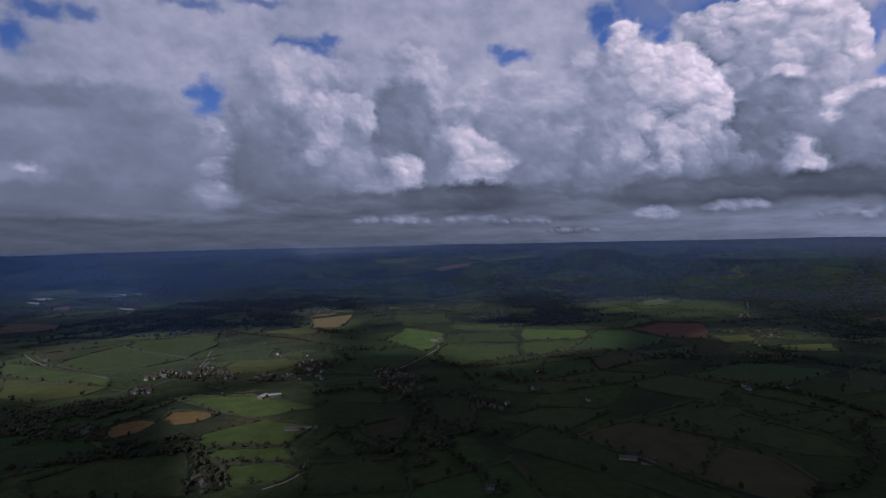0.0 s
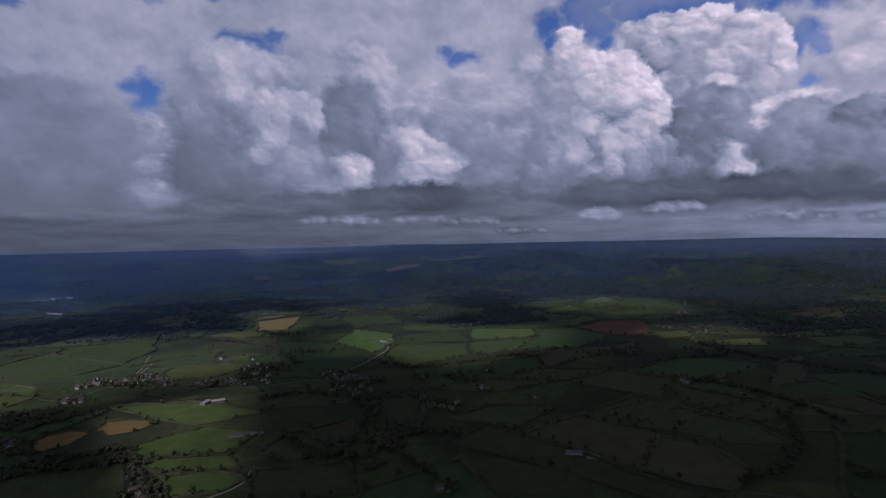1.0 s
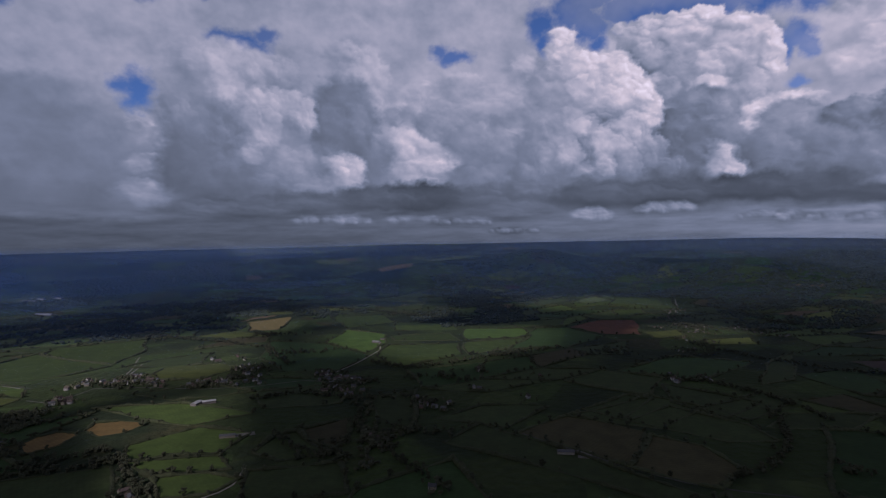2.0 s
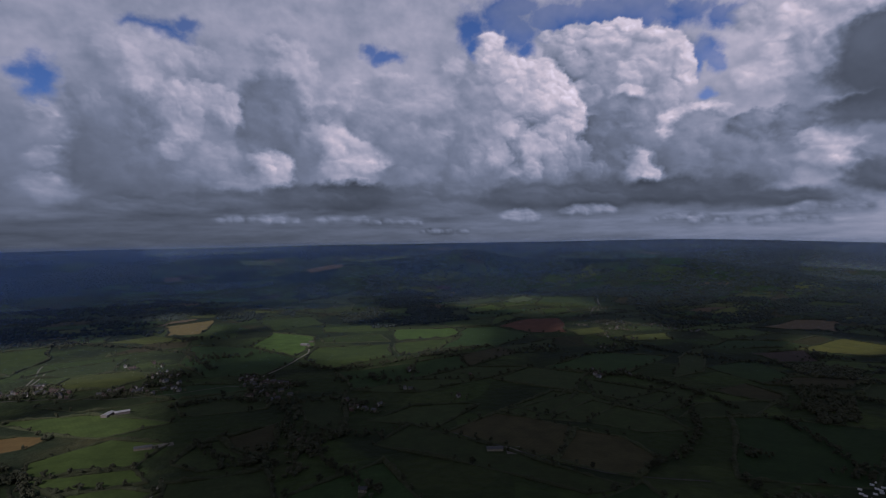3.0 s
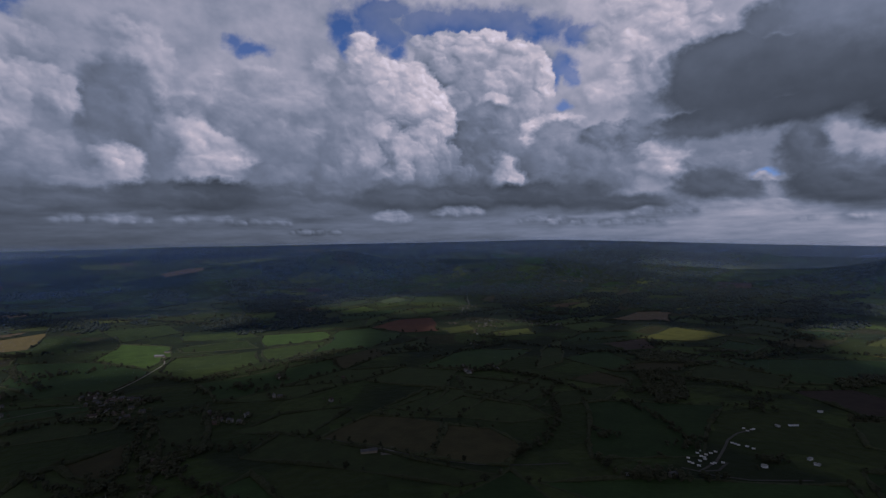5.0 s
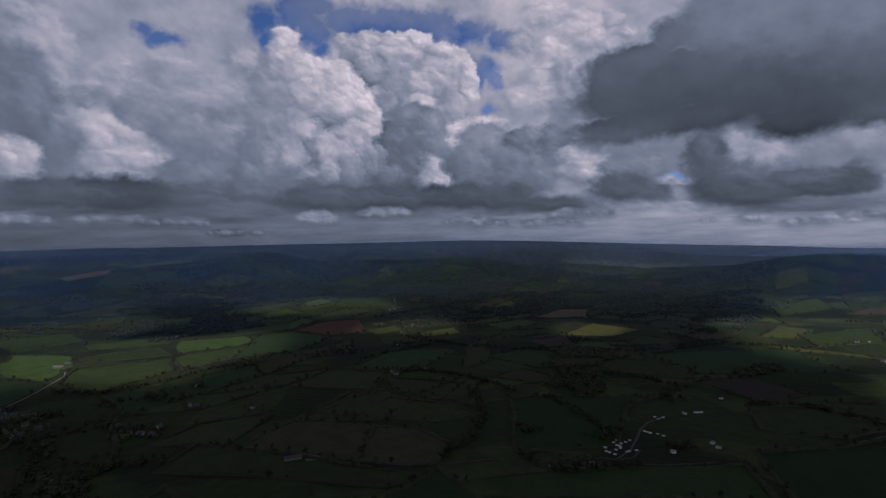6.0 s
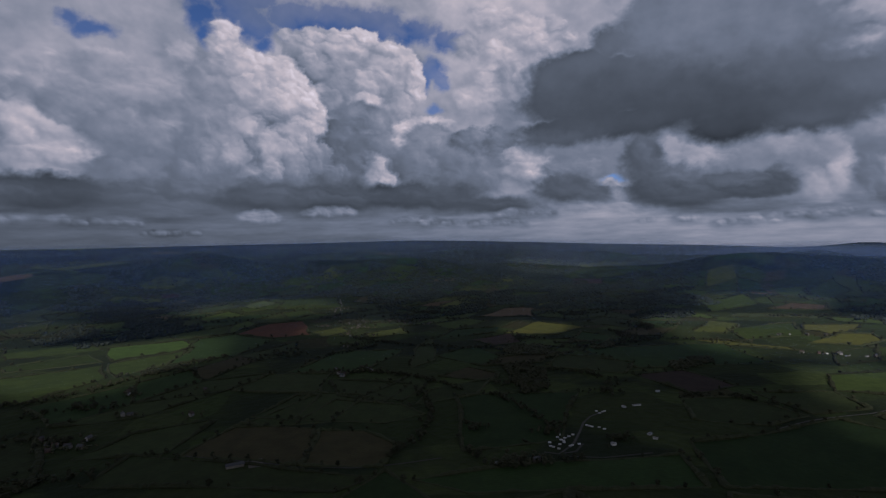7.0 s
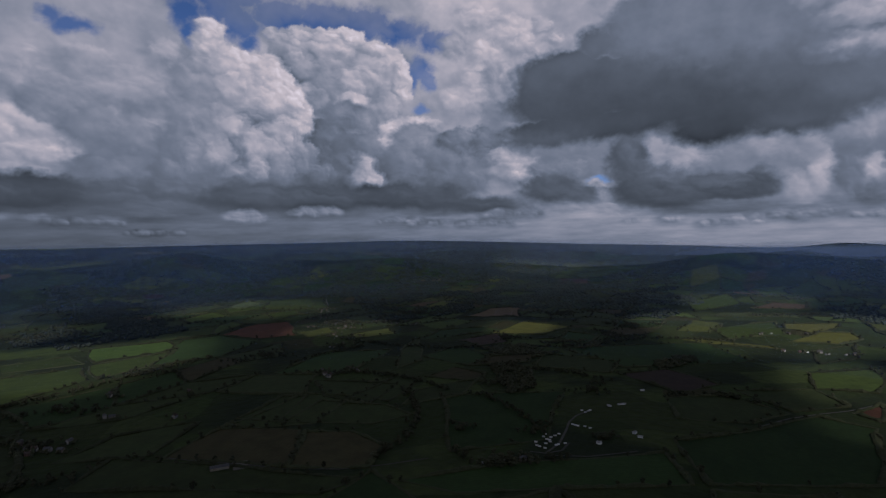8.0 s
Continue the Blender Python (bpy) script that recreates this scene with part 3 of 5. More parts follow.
SUNLIT = (
    (-45.1, 22.3, 2.21, 0.97, 0.458), (-48.3, 20.9, 2.13, 1.46, 0.482), (-42.8, 20.0, 1.46, 1.22, 0.338), (-46.1, 19.2, 1.64, 1.11, 0.458), (-45.0, 16.7, 2.21, 1.57, 0.435),
    (-43.3, 14.7, 2.24, 1.61, 0.435), (-46.0, 14.5, 1.64, 1.6, 0.418), (-52.0, 21.4, 1.12, 0.66, 0.412), (-53.5, 20.0, 0.9, 0.57, 0.418), (-55.4, 19.0, 0.68, 0.38, 0.418),
    (-58.7, 19.8, 0.73, 0.46, 0.418), (-51.4, 18.8, 1.03, 0.59, 0.418), (-50.4, 18.0, 0.94, 0.6, 0.391), (-49.9, 19.8, 1.26, 0.98, 0.435), (-47.4, 16.8, 1.29, 1.03, 0.423),
)
SUNLIT_LOW = (
    (-48.65, 8.8, 2.1, 1.15, 0.438), (-49.95, 7.0, 1.63, 1.73, 0.403), (-48.15, 7.4, 1.76, 1.27, 0.349), (-51.15, 9.7, 1.61, 0.79, 0.349), (-45.75, 10.6, 1.77, 1.37, 0.186),
    (-42.85, 10.7, 1.78, 1.14, 0.186), (-46.45, 8.9, 1.3, 0.92, 0.248), (-57.15, 4.7, 1.87, 1.02, 0.361), (-56.65, 5.9, 0.89, 0.57, 0.349), (-54.35, 3.7, 2.82, 0.63, 0.33),
    (-58.75, 3.2, 1.52, 0.62, 0.33),
)
DARK_PATCHES = (
    (-46.95, 17.2, 0.94, 1.18, 0.309), (-48.75, 13.3, 2.33, 2.33, 0.264), (-47.55, 14.9, 1.41, 1.54, 0.298), (-49.65, 16.0, 1.39, 1.62, 0.249), (-52.75, 5.6, 2.74, 1.38, 0.109),
    (-55.45, 4.9, 1.79, 0.91, 0.123), (-52.25, 7.4, 1.72, 1.14, 0.195), (-54.65, 7.5, 2.14, 1.02, 0.213), (-50.45, 10.4, 2.31, 1.36, 0.249), (-53.85, 9.7, 2.83, 1.46, 0.217),
)
UNDERLIT = (
    (-63.05, 8.6, 2.05, 1.29, 0.323), (-65.15, 7.8, 1.9, 0.96, 0.354), (-64.15, 7.1, 1.52, 0.65, 0.298), (-67.75, 7.3, 1.82, 0.94, 0.232), (-72.15, 8.1, 2.2, 1.2, 0.275),
    (-75.15, 7.4, 1.49, 1.36, 0.28), (-76.05, 5.5, 0.89, 1.84, 0.374), (-74.35, 4.4, 1.18, 1.39, 0.323), (-78.35, 8.8, 1.53, 1.3, 0.247), (-79.85, 9.8, 1.1, 1.8, 0.275),
    (-79.85, 5.5, 0.73, 1.11, 0.386), (-79.15, 4.7, 0.52, 0.65, 0.323),
)
SHADED = (
    (-60.35, 8.2, 1.49, 2.31, 0.127), (-61.45, 5.2, 2.52, 1.55, 0.096), (-65.05, 4.0, 3.5, 0.97, 0.096), (-69.45, 4.5, 2.7, 0.94, 0.09), (-71.75, 5.2, 1.15, 1.02, 0.096),
    (-67.55, 5.4, 3.36, 0.74, 0.127), (-69.05, 3.1, 3.74, 0.53, 0.154), (-79.45, 3.6, 1.11, 0.84, 0.139), (-78.25, 4.7, 0.84, 1.6, 0.195), (-77.55, 3.3, 0.94, 0.67, 0.202),
    (-63.05, 6.2, 2.06, 0.98, 0.145),
)
LOW_CLOUD = (
    (-57.35, 19.0, 1.97, 1.42, 0.139), (-54.55, 17.2, 3.15, 1.47, 0.125), (-62.75, 19.7, 4.12, 3.02, 0.199), (-67.75, 19.1, 4.77, 2.92, 0.199), (-72.25, 18.3, 2.63, 2.51, 0.199),
    (-60.05, 15.6, 6.38, 2.08, 0.104), (-54.55, 14.0, 5.39, 1.84, 0.086), (-65.15, 13.5, 5.97, 2.05, 0.081), (-69.95, 11.9, 5.51, 1.79, 0.073), (-67.55, 10.3, 3.16, 1.13, 0.064),
    (-74.35, 11.3, 4.2, 1.62, 0.101), (-72.25, 14.6, 5.27, 2.38, 0.125), (-78.35, 12.6, 3.43, 1.8, 0.147), (-54.45, 11.4, 5.4, 1.11, 0.088), (-59.95, 11.7, 4.27, 1.08, 0.081),
    (-51.75, 15.3, 2.3, 2.7, 0.118), (-76.05, 17.1, 2.42, 2.22, 0.199), (-80.25, 14.8, 1.81, 2.15, 0.177), (-52.15, 10.6, 3.43, 0.79, 0.13), (-74.35, 10.2, 2.94, 0.77, 0.112),
)
RIMS = (
    (-78.45, 18.4, 1.75, 0.76, 0.349), (-80.15, 18.1, 1.31, 0.75, 0.381), (-78.05, 15.9, 1.31, 0.57, 0.305), (-80.05, 15.7, 1.31, 0.6, 0.305), (-76.85, 15.6, 0.79, 0.36, 0.235),
)
BASES = (
    (1.4, 5.0, 3.56, 1.06, 0.108), (-4.0, 5.2, 4.72, 1.17, 0.084), (-9.8, 4.9, 2.88, 1.04, 0.124), (13.0, 4.1, 4.5, 0.92, 0.115), (7.9, 4.5, 4.07, 0.93, 0.119),
    (17.4, 3.8, 2.7, 0.68, 0.136), (-12.7, 3.6, 3.39, 0.81, 0.136), (-15.15, 5.6, 2.37, 0.84, 0.156), (-22.65, 5.1, 4.77, 1.0, 0.115), (-28.65, 4.9, 5.06, 1.03, 0.096),
    (-35.65, 5.2, 4.68, 0.99, 0.091), (-40.45, 4.9, 2.96, 1.06, 0.098), (-45.65, 4.1, 3.54, 0.71, 0.098),
)
FAR_ROWS = (
    (7.3, 2.9, 1.64, 0.53, 0.233), (3.8, 2.8, 2.36, 0.47, 0.236), (-2.8, 2.8, 2.49, 0.47, 0.205), (-8.6, 2.6, 2.9, 0.41, 0.179), (-19.95, 3.2, 1.13, 0.77, 0.287),
    (-21.65, 3.0, 1.47, 0.72, 0.287), (-28.65, 3.5, 2.14, 0.52, 0.247), (-26.95, 3.4, 1.33, 0.4, 0.211), (-36.75, 2.6, 2.36, 0.41, 0.217), (-39.25, 2.3, 2.37, 0.41, 0.217),
    (-62.45, 2.2, 2.59, 0.5, 0.255), (-68.95, 1.7, 2.35, 0.42, 0.271), (-72.05, 2.2, 2.21, 0.51, 0.211), (-76.35, 2.3, 1.53, 0.78, 0.247), (-79.45, 1.9, 1.49, 0.33, 0.271),
    (-45.65, 2.2, 2.95, 0.41, 0.203), (-48.55, 3.2, 2.92, 0.53, 0.211), (-13.15, 1.6, 2.75, 0.26, 0.158),
)
# From the farthest to the nearest: softness of the edge in degrees, and how strongly the cloud billows.
CLOUDS = (
    (FAR_HEAPS, 0.9, 0.7), (FAR_SHADE, 1.2, 0.5), (VEIL, 1.5, 0.3), (MIDDLE_HEAPS, 0.7, 0.9),
    (MIDDLE_LIGHT, 1.0, 0.6), (BANK, 1.0, 0.55), (HEAP, 0.3, 1.0), (HEAP_CORE, 0.6, 0.7),
    (HEAP_SIDE, 0.45, 0.8), (TOWER_FLANK, 1.2, 0.6), (TOWER, 0.4, 1.0), (TOWER_FOOT, 0.75, 0.9),
    (GREY_HEAP, 0.9, 0.7), (SMALL_HEAP, 0.8, 0.8), (SUNLIT, 0.6, 0.8), (SUNLIT_LOW, 0.5, 0.9),
    (DARK_PATCHES, 0.9, 0.5), (UNDERLIT, 1.0, 0.5), (SHADED, 1.1, 0.6), (LOW_CLOUD, 0.9, 0.25),
    (RIMS, 1.0, 0.5), (BASES, 1.3, 0.6),
)
# Blue openings in the far cloud: bearing, elevation, half-width, half-height.
OPENINGS = (
    (23.1, 14.4, 1.51, 1.95), (24.4, 14.6, 1.23, 0.91), (13.7, 19.4, 2.52, 1.13), (15.9, 19.9, 1.64, 0.71), (11.7, 20.4, 1.42, 0.71),
    (-7.3, 19.1, 2.1, 0.84), (-5.9, 19.6, 1.17, 0.73), (38.2, 17.4, 1.1, 1.7), (36.3, 19.7, 2.31, 0.85), (33.5, 20.0, 1.4, 0.61),
    (24.4, 22.3, 2.95, 0.51), (18.3, 23.2, 2.67, 0.43), (-16.5, 21.6, 1.68, 1.99), (-16.7, 19.9, 1.01, 1.22), (-19.5, 22.5, 2.86, 1.69),
    (-21.3, 21.0, 2.08, 1.63), (-22.0, 19.6, 1.16, 0.94), (-20.6, 23.3, 3.46, 1.08), (-25.3, 22.0, 3.23, 1.72), (-29.4, 22.2, 3.55, 1.52),
    (-33.5, 21.9, 3.24, 1.52), (-37.1, 21.1, 3.2, 1.33), (-40.5, 20.3, 1.95, 0.92), (-39.2, 17.7, 1.5, 1.27), (-38.4, 16.7, 0.81, 1.07),
    (-40.2, 16.6, 0.8, 0.96), (-39.3, 13.9, 1.04, 0.49), (-41.6, 20.5, 1.48, 0.81), (-57.3, 6.1, 1.03, 0.57),
)


HASH = np.random.RandomState(11).uniform(0, 6.2832, (256, 256))


def gradient_noise(x, y, seed):
    """Smooth noise about 0, within -1..1."""
    x, y = x + seed * 31.7, y + seed * 47.3
    i, j = np.floor(x).astype(int), np.floor(y).astype(int)
    fx, fy = x - i, y - j

    def corner(p, q, dx, dy):
        t = HASH[p % 256, q % 256]
        return np.cos(t) * dx + np.sin(t) * dy

    u, v = fx ** 3 * (fx * (fx * 6 - 15) + 10), fy ** 3 * (fy * (fy * 6 - 15) + 10)
    low = corner(i, j, fx, fy) * (1 - u) + corner(i + 1, j, fx - 1, fy) * u
    high = corner(i, j + 1, fx, fy - 1) * (1 - u) + corner(i + 1, j + 1, fx - 1, fy - 1) * u
    return 1.5 * (low * (1 - v) + high * v)


def layered(x, y, seed, octaves, keep=0.5, billow=False):
    """Several scales of gradient noise; billow folds each into rounded bulges with creases between them."""
    total, amp = 0.0, 1.0
    for k in range(octaves):
        n = gradient_noise(x * 2.03 ** k, y * 2.03 ** k, seed + k * 5)
        total, amp = total + amp * (np.sqrt(n * n + 0.03) * 2 - 0.75 if billow else n), amp * keep
    return total


class SkyGrid:
    """Bearings and elevations of the sky's backdrop, with the fields that are built up on it."""

    def __init__(self, az, el):
        self.az, self.el = az, el
        self.E, self.A = np.meshgrid(el, az, indexing="ij")
        calm = 0.25 + 0.75 * ease(self.E, 1.5, 7.0)  # clouds far off, near the horizon, are flattened
        self.calm = calm
        self.wa = self.A + calm * 0.34 * layered(self.A / 1.7, self.E / 1.4, 1, 4, 0.5)
        self.we = self.E + calm * 0.3 * layered(self.A / 1.7, self.E / 1.4, 9, 4, 0.5)
        self.fray = calm * layered(self.A / 1.1, self.E / 0.85, 17, 5, 0.6)
        self.bulge = layered(self.A / 3.2, self.E / 2.7, 23, 4, 0.45, True)
        self.rng = random.Random(17)
        self.light = self.tones()
        self.crisp = 0.4 * ease(self.E, 3, 9)
        self.deep = np.zeros(self.A.shape)
        self.cover = np.ones(self.A.shape)

    def tones(self):
        total, weight = np.zeros(self.A.shape), np.full(self.A.shape, 1e-9)
        for a, e, w, h, light in TONES:
            g = np.exp(-1.1 * (((self.wa - a) / w) ** 2 + ((self.we - e) / h) ** 2)) + 1e-7 / (1 + ((self.A - a) / w) ** 2 + ((self.E - e) / h) ** 2) ** 2
            total, weight = total + g * light, weight + g
        return total / weight

    def cloud(self, lobes, soft, crisp):
        """One cloud: the union of its lobes, with a frayed edge, lit lobe by lobe."""
        a0, a1 = min(l[0] - 2 * l[2] for l in lobes) - 2, max(l[0] + 2 * l[2] for l in lobes) + 2
        e0, e1 = min(l[1] - 2 * l[3] for l in lobes) - 1.5, max(l[1] + 2 * l[3] for l in lobes) + 1.5
        j0, j1 = np.searchsorted(self.az, (a0, a1))
        i0, i1 = np.searchsorted(self.el, (e0, e1))
        win = (slice(i0, i1), slice(j0, j1))
        wa, we = self.wa[win], self.we[win]
        edge, total, weight, heart = np.zeros(wa.shape), np.zeros(wa.shape), np.full(wa.shape, 1e-9), np.zeros(wa.shape)
        fill = 1.04 + 0.2 * soft
        for a, e, w, h, light in lobes:
            dx, dy = (wa - a) / w, (we - e) / h
            d2 = dx * dx + dy * dy
            size = math.sqrt(w * h)
            edge += np.exp(np.clip(3.2 * size * (fill - np.sqrt(d2)), -30, 8))
            g = np.exp(-(1.1 + 1.5 * crisp) * d2) + 1e-6 / (1 + d2)
            lit = light * (1 + crisp * 0.26 * np.clip(0.8 * dy - 0.5 * dx, -1, 1))
            total, weight = total + g * lit, weight + g
            heart = np.maximum(heart, np.exp(-1.2 * d2))
        shade = total / weight * (1 - 0.3 * crisp * (1 - heart))
        reach = np.log(edge + 1e-12) / 3.2 + (0.06 + 0.1 * crisp) * self.fray[win]  # degrees inside the outline
        lean_e, lean_a = np.gradient(soften(reach, 6), 0.076)
        sunward = np.clip(0.8 * lean_a * 0.8 - lean_e, -1, 1)  # edges towards the sun are firm, the others melt away
        blur = soft * (1.25 - 0.25 * sunward + 1.1 * ease(-sunward, -0.2, 0.8))
        alpha = ease(reach, -0.5 * blur, np.minimum(0.9 * blur, 1.1))
        if soft > 1.4:
            alpha = 0.38 * alpha  # thin veils
        self.light[win] = self.light[win] * (1 - alpha) + shade * alpha
        self.crisp[win] = self.crisp[win] * (1 - alpha) + crisp * alpha
        self.deep[win] = np.maximum(self.deep[win], 130 * np.sqrt(np.clip(reach, 0, 3)) * alpha)
        self.cover[win] = np.maximum(self.cover[win], alpha)
        if crisp > 0.4:
            self.buds(lobes, crisp)

    def buds(self, lobes, crisp):
        """Puffs that bud from a cloud's lobes, large ones first: each is lighter towards the sun and melts away at its foot."""
        for size, count, strong in ((0.68, 5, 0.55), (0.46, 8, 0.55), (0.3, 8, 0.4)):
            for a, e, w, h, light in lobes:
                for _ in range(count if w * h > 0.8 else count // 2):
                    t, s = self.rng.uniform(0, 6.283), math.sqrt(self.rng.random()) * 0.95
                    r = size * self.rng.uniform(0.7, 1.3)
                    x, y, pw, ph = a + math.cos(t) * s * w, e + math.sin(t) * s * h, max(0.3, w * r), max(0.26, h * r)
                    j0, j1 = np.searchsorted(self.az, (x - 1.5 * pw, x + 1.5 * pw))
                    i0, i1 = np.searchsorted(self.el, (y - 1.5 * ph, y + 1.5 * ph))
                    if i1 <= i0 or j1 <= j0:
                        continue
                    win = (slice(i0, i1), slice(j0, j1))
                    dx, dy = (self.wa[win] - x) / pw, (self.we[win] - y) / ph
                    d = np.sqrt(dx * dx + dy * dy)
                    sunward = 0.8 * dy - 0.6 * dx
                    alpha = strong * crisp * self.cover[win] * ease(1 - d + 0.12 * self.fray[win], 0, 0.35 + 0.5 * ease(-sunward, -0.5, 0.6)) * (1 - 0.75 * ease(-sunward, -0.1, 0.8))
                    here = self.light[win][(i1 - i0) // 2, (j1 - j0) // 2]
                    tone = 0.45 * here + 0.55 * self.light[win]
                    self.light[win] = self.light[win] * (1 - alpha) + tone * (1.0 + 0.24 * np.clip(sunward, -1, 1)) * alpha


def scattered(rows):
    """Far heaps in rows: each a crowd of small tops along a level base."""
    rng, out = random.Random(29), []
    for a, e, w, h, light in rows:
        for _ in range(max(4, round(1.6 * w / h))):
            x, r = rng.uniform(-1, 1), h * rng.uniform(0.35, 1.0)
            out.append((a + x * w, e - 0.7 * h + 0.75 * r * (1 - 0.5 * x * x), r * rng.uniform(1.1, 2.0), r * 0.8, light * rng.uniform(0.62, 1.0)))
    return out


def sky_backdrop():
    """The cloudy sky ahead, a bowed and bulging backdrop far behind the land; clear blue shows through its openings."""
    g = SkyGrid(np.arange(-86, 48, 0.076), np.arange(-1.5, 27.5, 0.076))
    hole = np.zeros(g.A.shape)
    for a, e, w, h in OPENINGS:
        d = np.sqrt(((g.wa - a) / w) ** 2 + ((g.we - e) / h) ** 2) + 0.17 * g.fray
        hole = np.maximum(hole, min(1.0, 0.5 + 0.5 * h) * (1 - ease(d, 0.3, 1.35)))
    g.cover = 1 - hole
    for lobes, soft, crisp in CLOUDS:
        g.cloud(lobes, soft, crisp)
    g.cloud(scattered(FAR_ROWS), 0.42, 0.7)
    relief = soften(g.bulge, 3)
    lean = soften(np.gradient(relief, axis=0) - 0.6 * np.gradient(relief, axis=1), 3)
    lean = lean / lean.std()
    crisp = soften(g.crisp, 10)
    grey = 0.45 + 0.55 * ease(g.light, 0.09, 0.3)
    light = g.light * (1 + crisp * grey * np.clip(0.03 * lean + 0.06 * relief, -0.2, 0.18))
    light = light * (1 + g.calm * grey * 0.13 * layered(g.A / 3.4, g.E / 2.6, 51, 6, 0.48))
    light = light * (1 + 0.13 * (1 - ease(g.E, 2.5, 5.0)) * layered(g.A / 4.0, g.E / 0.6, 61, 5, 0.55))
    near, wide = soften(light, 24), soften(light, 150)
    light = light + 0.3 * (light - near) + 0.4 * ease(g.E, 2, 6) * (light - wide)
    verts = sky_point(g.A, g.E, 4950 - np.clip(soften(g.deep, 4), 0, 400)).reshape(-1, 3)
    faces = sheet_faces(*g.A.shape)[:, ::-1]
    faces = faces[g.cover.ravel()[faces].max(1) > 0.01]
    ob = covered(mesh_object("backdrop", verts, faces, SKY_CLOUD, smooth=True), g.cover.ravel())
    attr = ob.data.attributes.new("light", "FLOAT", "POINT")
    attr.data.foreach_set("value", np.ascontiguousarray(np.clip(light, 0.03, 0.75).ravel(), dtype=np.float32))
    tagged(ob, "heaped white and grey cumulus sky with blue gaps", "sky", kind="structure")


def cloud_bank():
    """Cloud low round the rest of the horizon."""
    az, el = np.arange(50, 272.1, 3.0), np.arange(-1.5, 30, 2.0)
    E, A = np.meshgrid(el, az, indexing="ij")
    verts = sky_point(A, E, 4930 - 120 * fractal(A / 9, E / 6, 3, 4)).reshape(-1, 3)
    ob = covered(mesh_object("cloud_bank", verts, sheet_faces(*A.shape)[:, ::-1], CLOUD, smooth=True), ease(fractal(A / 12, E / 8, 8, 4), 0.3, 0.5).ravel())
    tagged(ob, "grey-white cloud bank closing the horizon", "cloud", kind="stuff")


sky_backdrop()
cloud_bank()

# Gaps in the cloud layer, named by the ground below that the sun reaches through them:
# bearings from, to; distances from, to; how clear the gap is.
BREAKS = (
    (42, 11, 1250, 2150, 1.0), (25, 16, 700, 1180, 0.5), (12.5, -16, 1380, 2060, 0.78), (10, -6, 2020, 2750, 0.6), (-14, -29, 2330, 3000, 0.7),
    (-25, -37, 1770, 2140, 0.7), (-63, -85, 1500, 2560, 1.0), (-76, -88, 1130, 1520, 0.75), (-46, -56, 3650, 4200, 0.4), (-46, -54, 1720, 2060, 0.6), (-66, -76, 2550, 3150, 0.75),
    (17, 8.5, 1980, 2600, 0.8), (38, 27, 2870, 3640, 0.35), (34, 20, 900, 1130, 1.0), (29, 21, 680, 900, 0.7), (-10, -24, 4450, 4750, 0.5), (-77, -90, 960, 1120, 0.4),
)
LAYER = 1900.0


def cloud_layer():
    """The layer of cloud overhead, unseen by the camera, with the breaks through which the sun reaches the vale."""
    shift = LAYER / math.tan(radians(SUN_EL))
    away = Vector((TO_SUN.x, TO_SUN.y)).normalized() * shift
    X, Y = np.meshgrid(np.arange(-5000, 5100, 30.0), np.arange(-1500, 5100, 30.0), indexing="xy")
    R, A = np.hypot(X, Y), bearing(X, Y)
    rag = fractal(X / 420, Y / 420, 4, 5) - 0.5
    cover = np.ones(X.shape)
    for a0, a1, r0, r1, clear in BREAKS:
        da, dr = (A - (a0 + a1) / 2) / (abs(a0 - a1) / 2), (R - (r0 + r1) / 2) / ((r1 - r0) / 2)
        d = (np.abs(da) ** 2.6 + np.abs(dr) ** 2.6) ** (1 / 2.6) + 0.9 * rag
        cover = np.minimum(cover, 1 - clear * (1 - ease(d, 0.75, 1.2)))
    behind = ease(-Y, 0, 600)
    cover = cover * (1 - behind * ease(fractal(X / 900, Y / 900, 2, 4), 0.4, 0.6))
    cover = cover * (1 - 0.24 * ease(R, 2300, 3400))
    rise = np.degrees(np.arctan2(LAYER - EYE, np.hypot(X + away.x, Y + away.y)))
    off = np.abs(bearing(X + away.x, Y + away.y) + 20)
    cover = cover * np.maximum(ease(rise, 25, 28), ease(off, 60, 63))
    Z = LAYER + 160 * fractal(X / 500, Y / 500, 9, 5, True)
    verts = np.stack([X + away.x, Y + away.y, Z], -1).reshape(-1, 3)
    faces = sheet_faces(*X.shape)
    faces = faces[cover.ravel()[faces].max(1) > 0.01]
    used, faces = np.unique(faces, return_inverse=True)
    ob = covered(mesh_object("cloud_layer", verts[used], faces.reshape(-1, 4), DECK, smooth=True), cover.ravel()[used])
    tagged(ob, "broken layer of grey cloud drifting overhead", "cloud", kind="stuff")


cloud_layer()

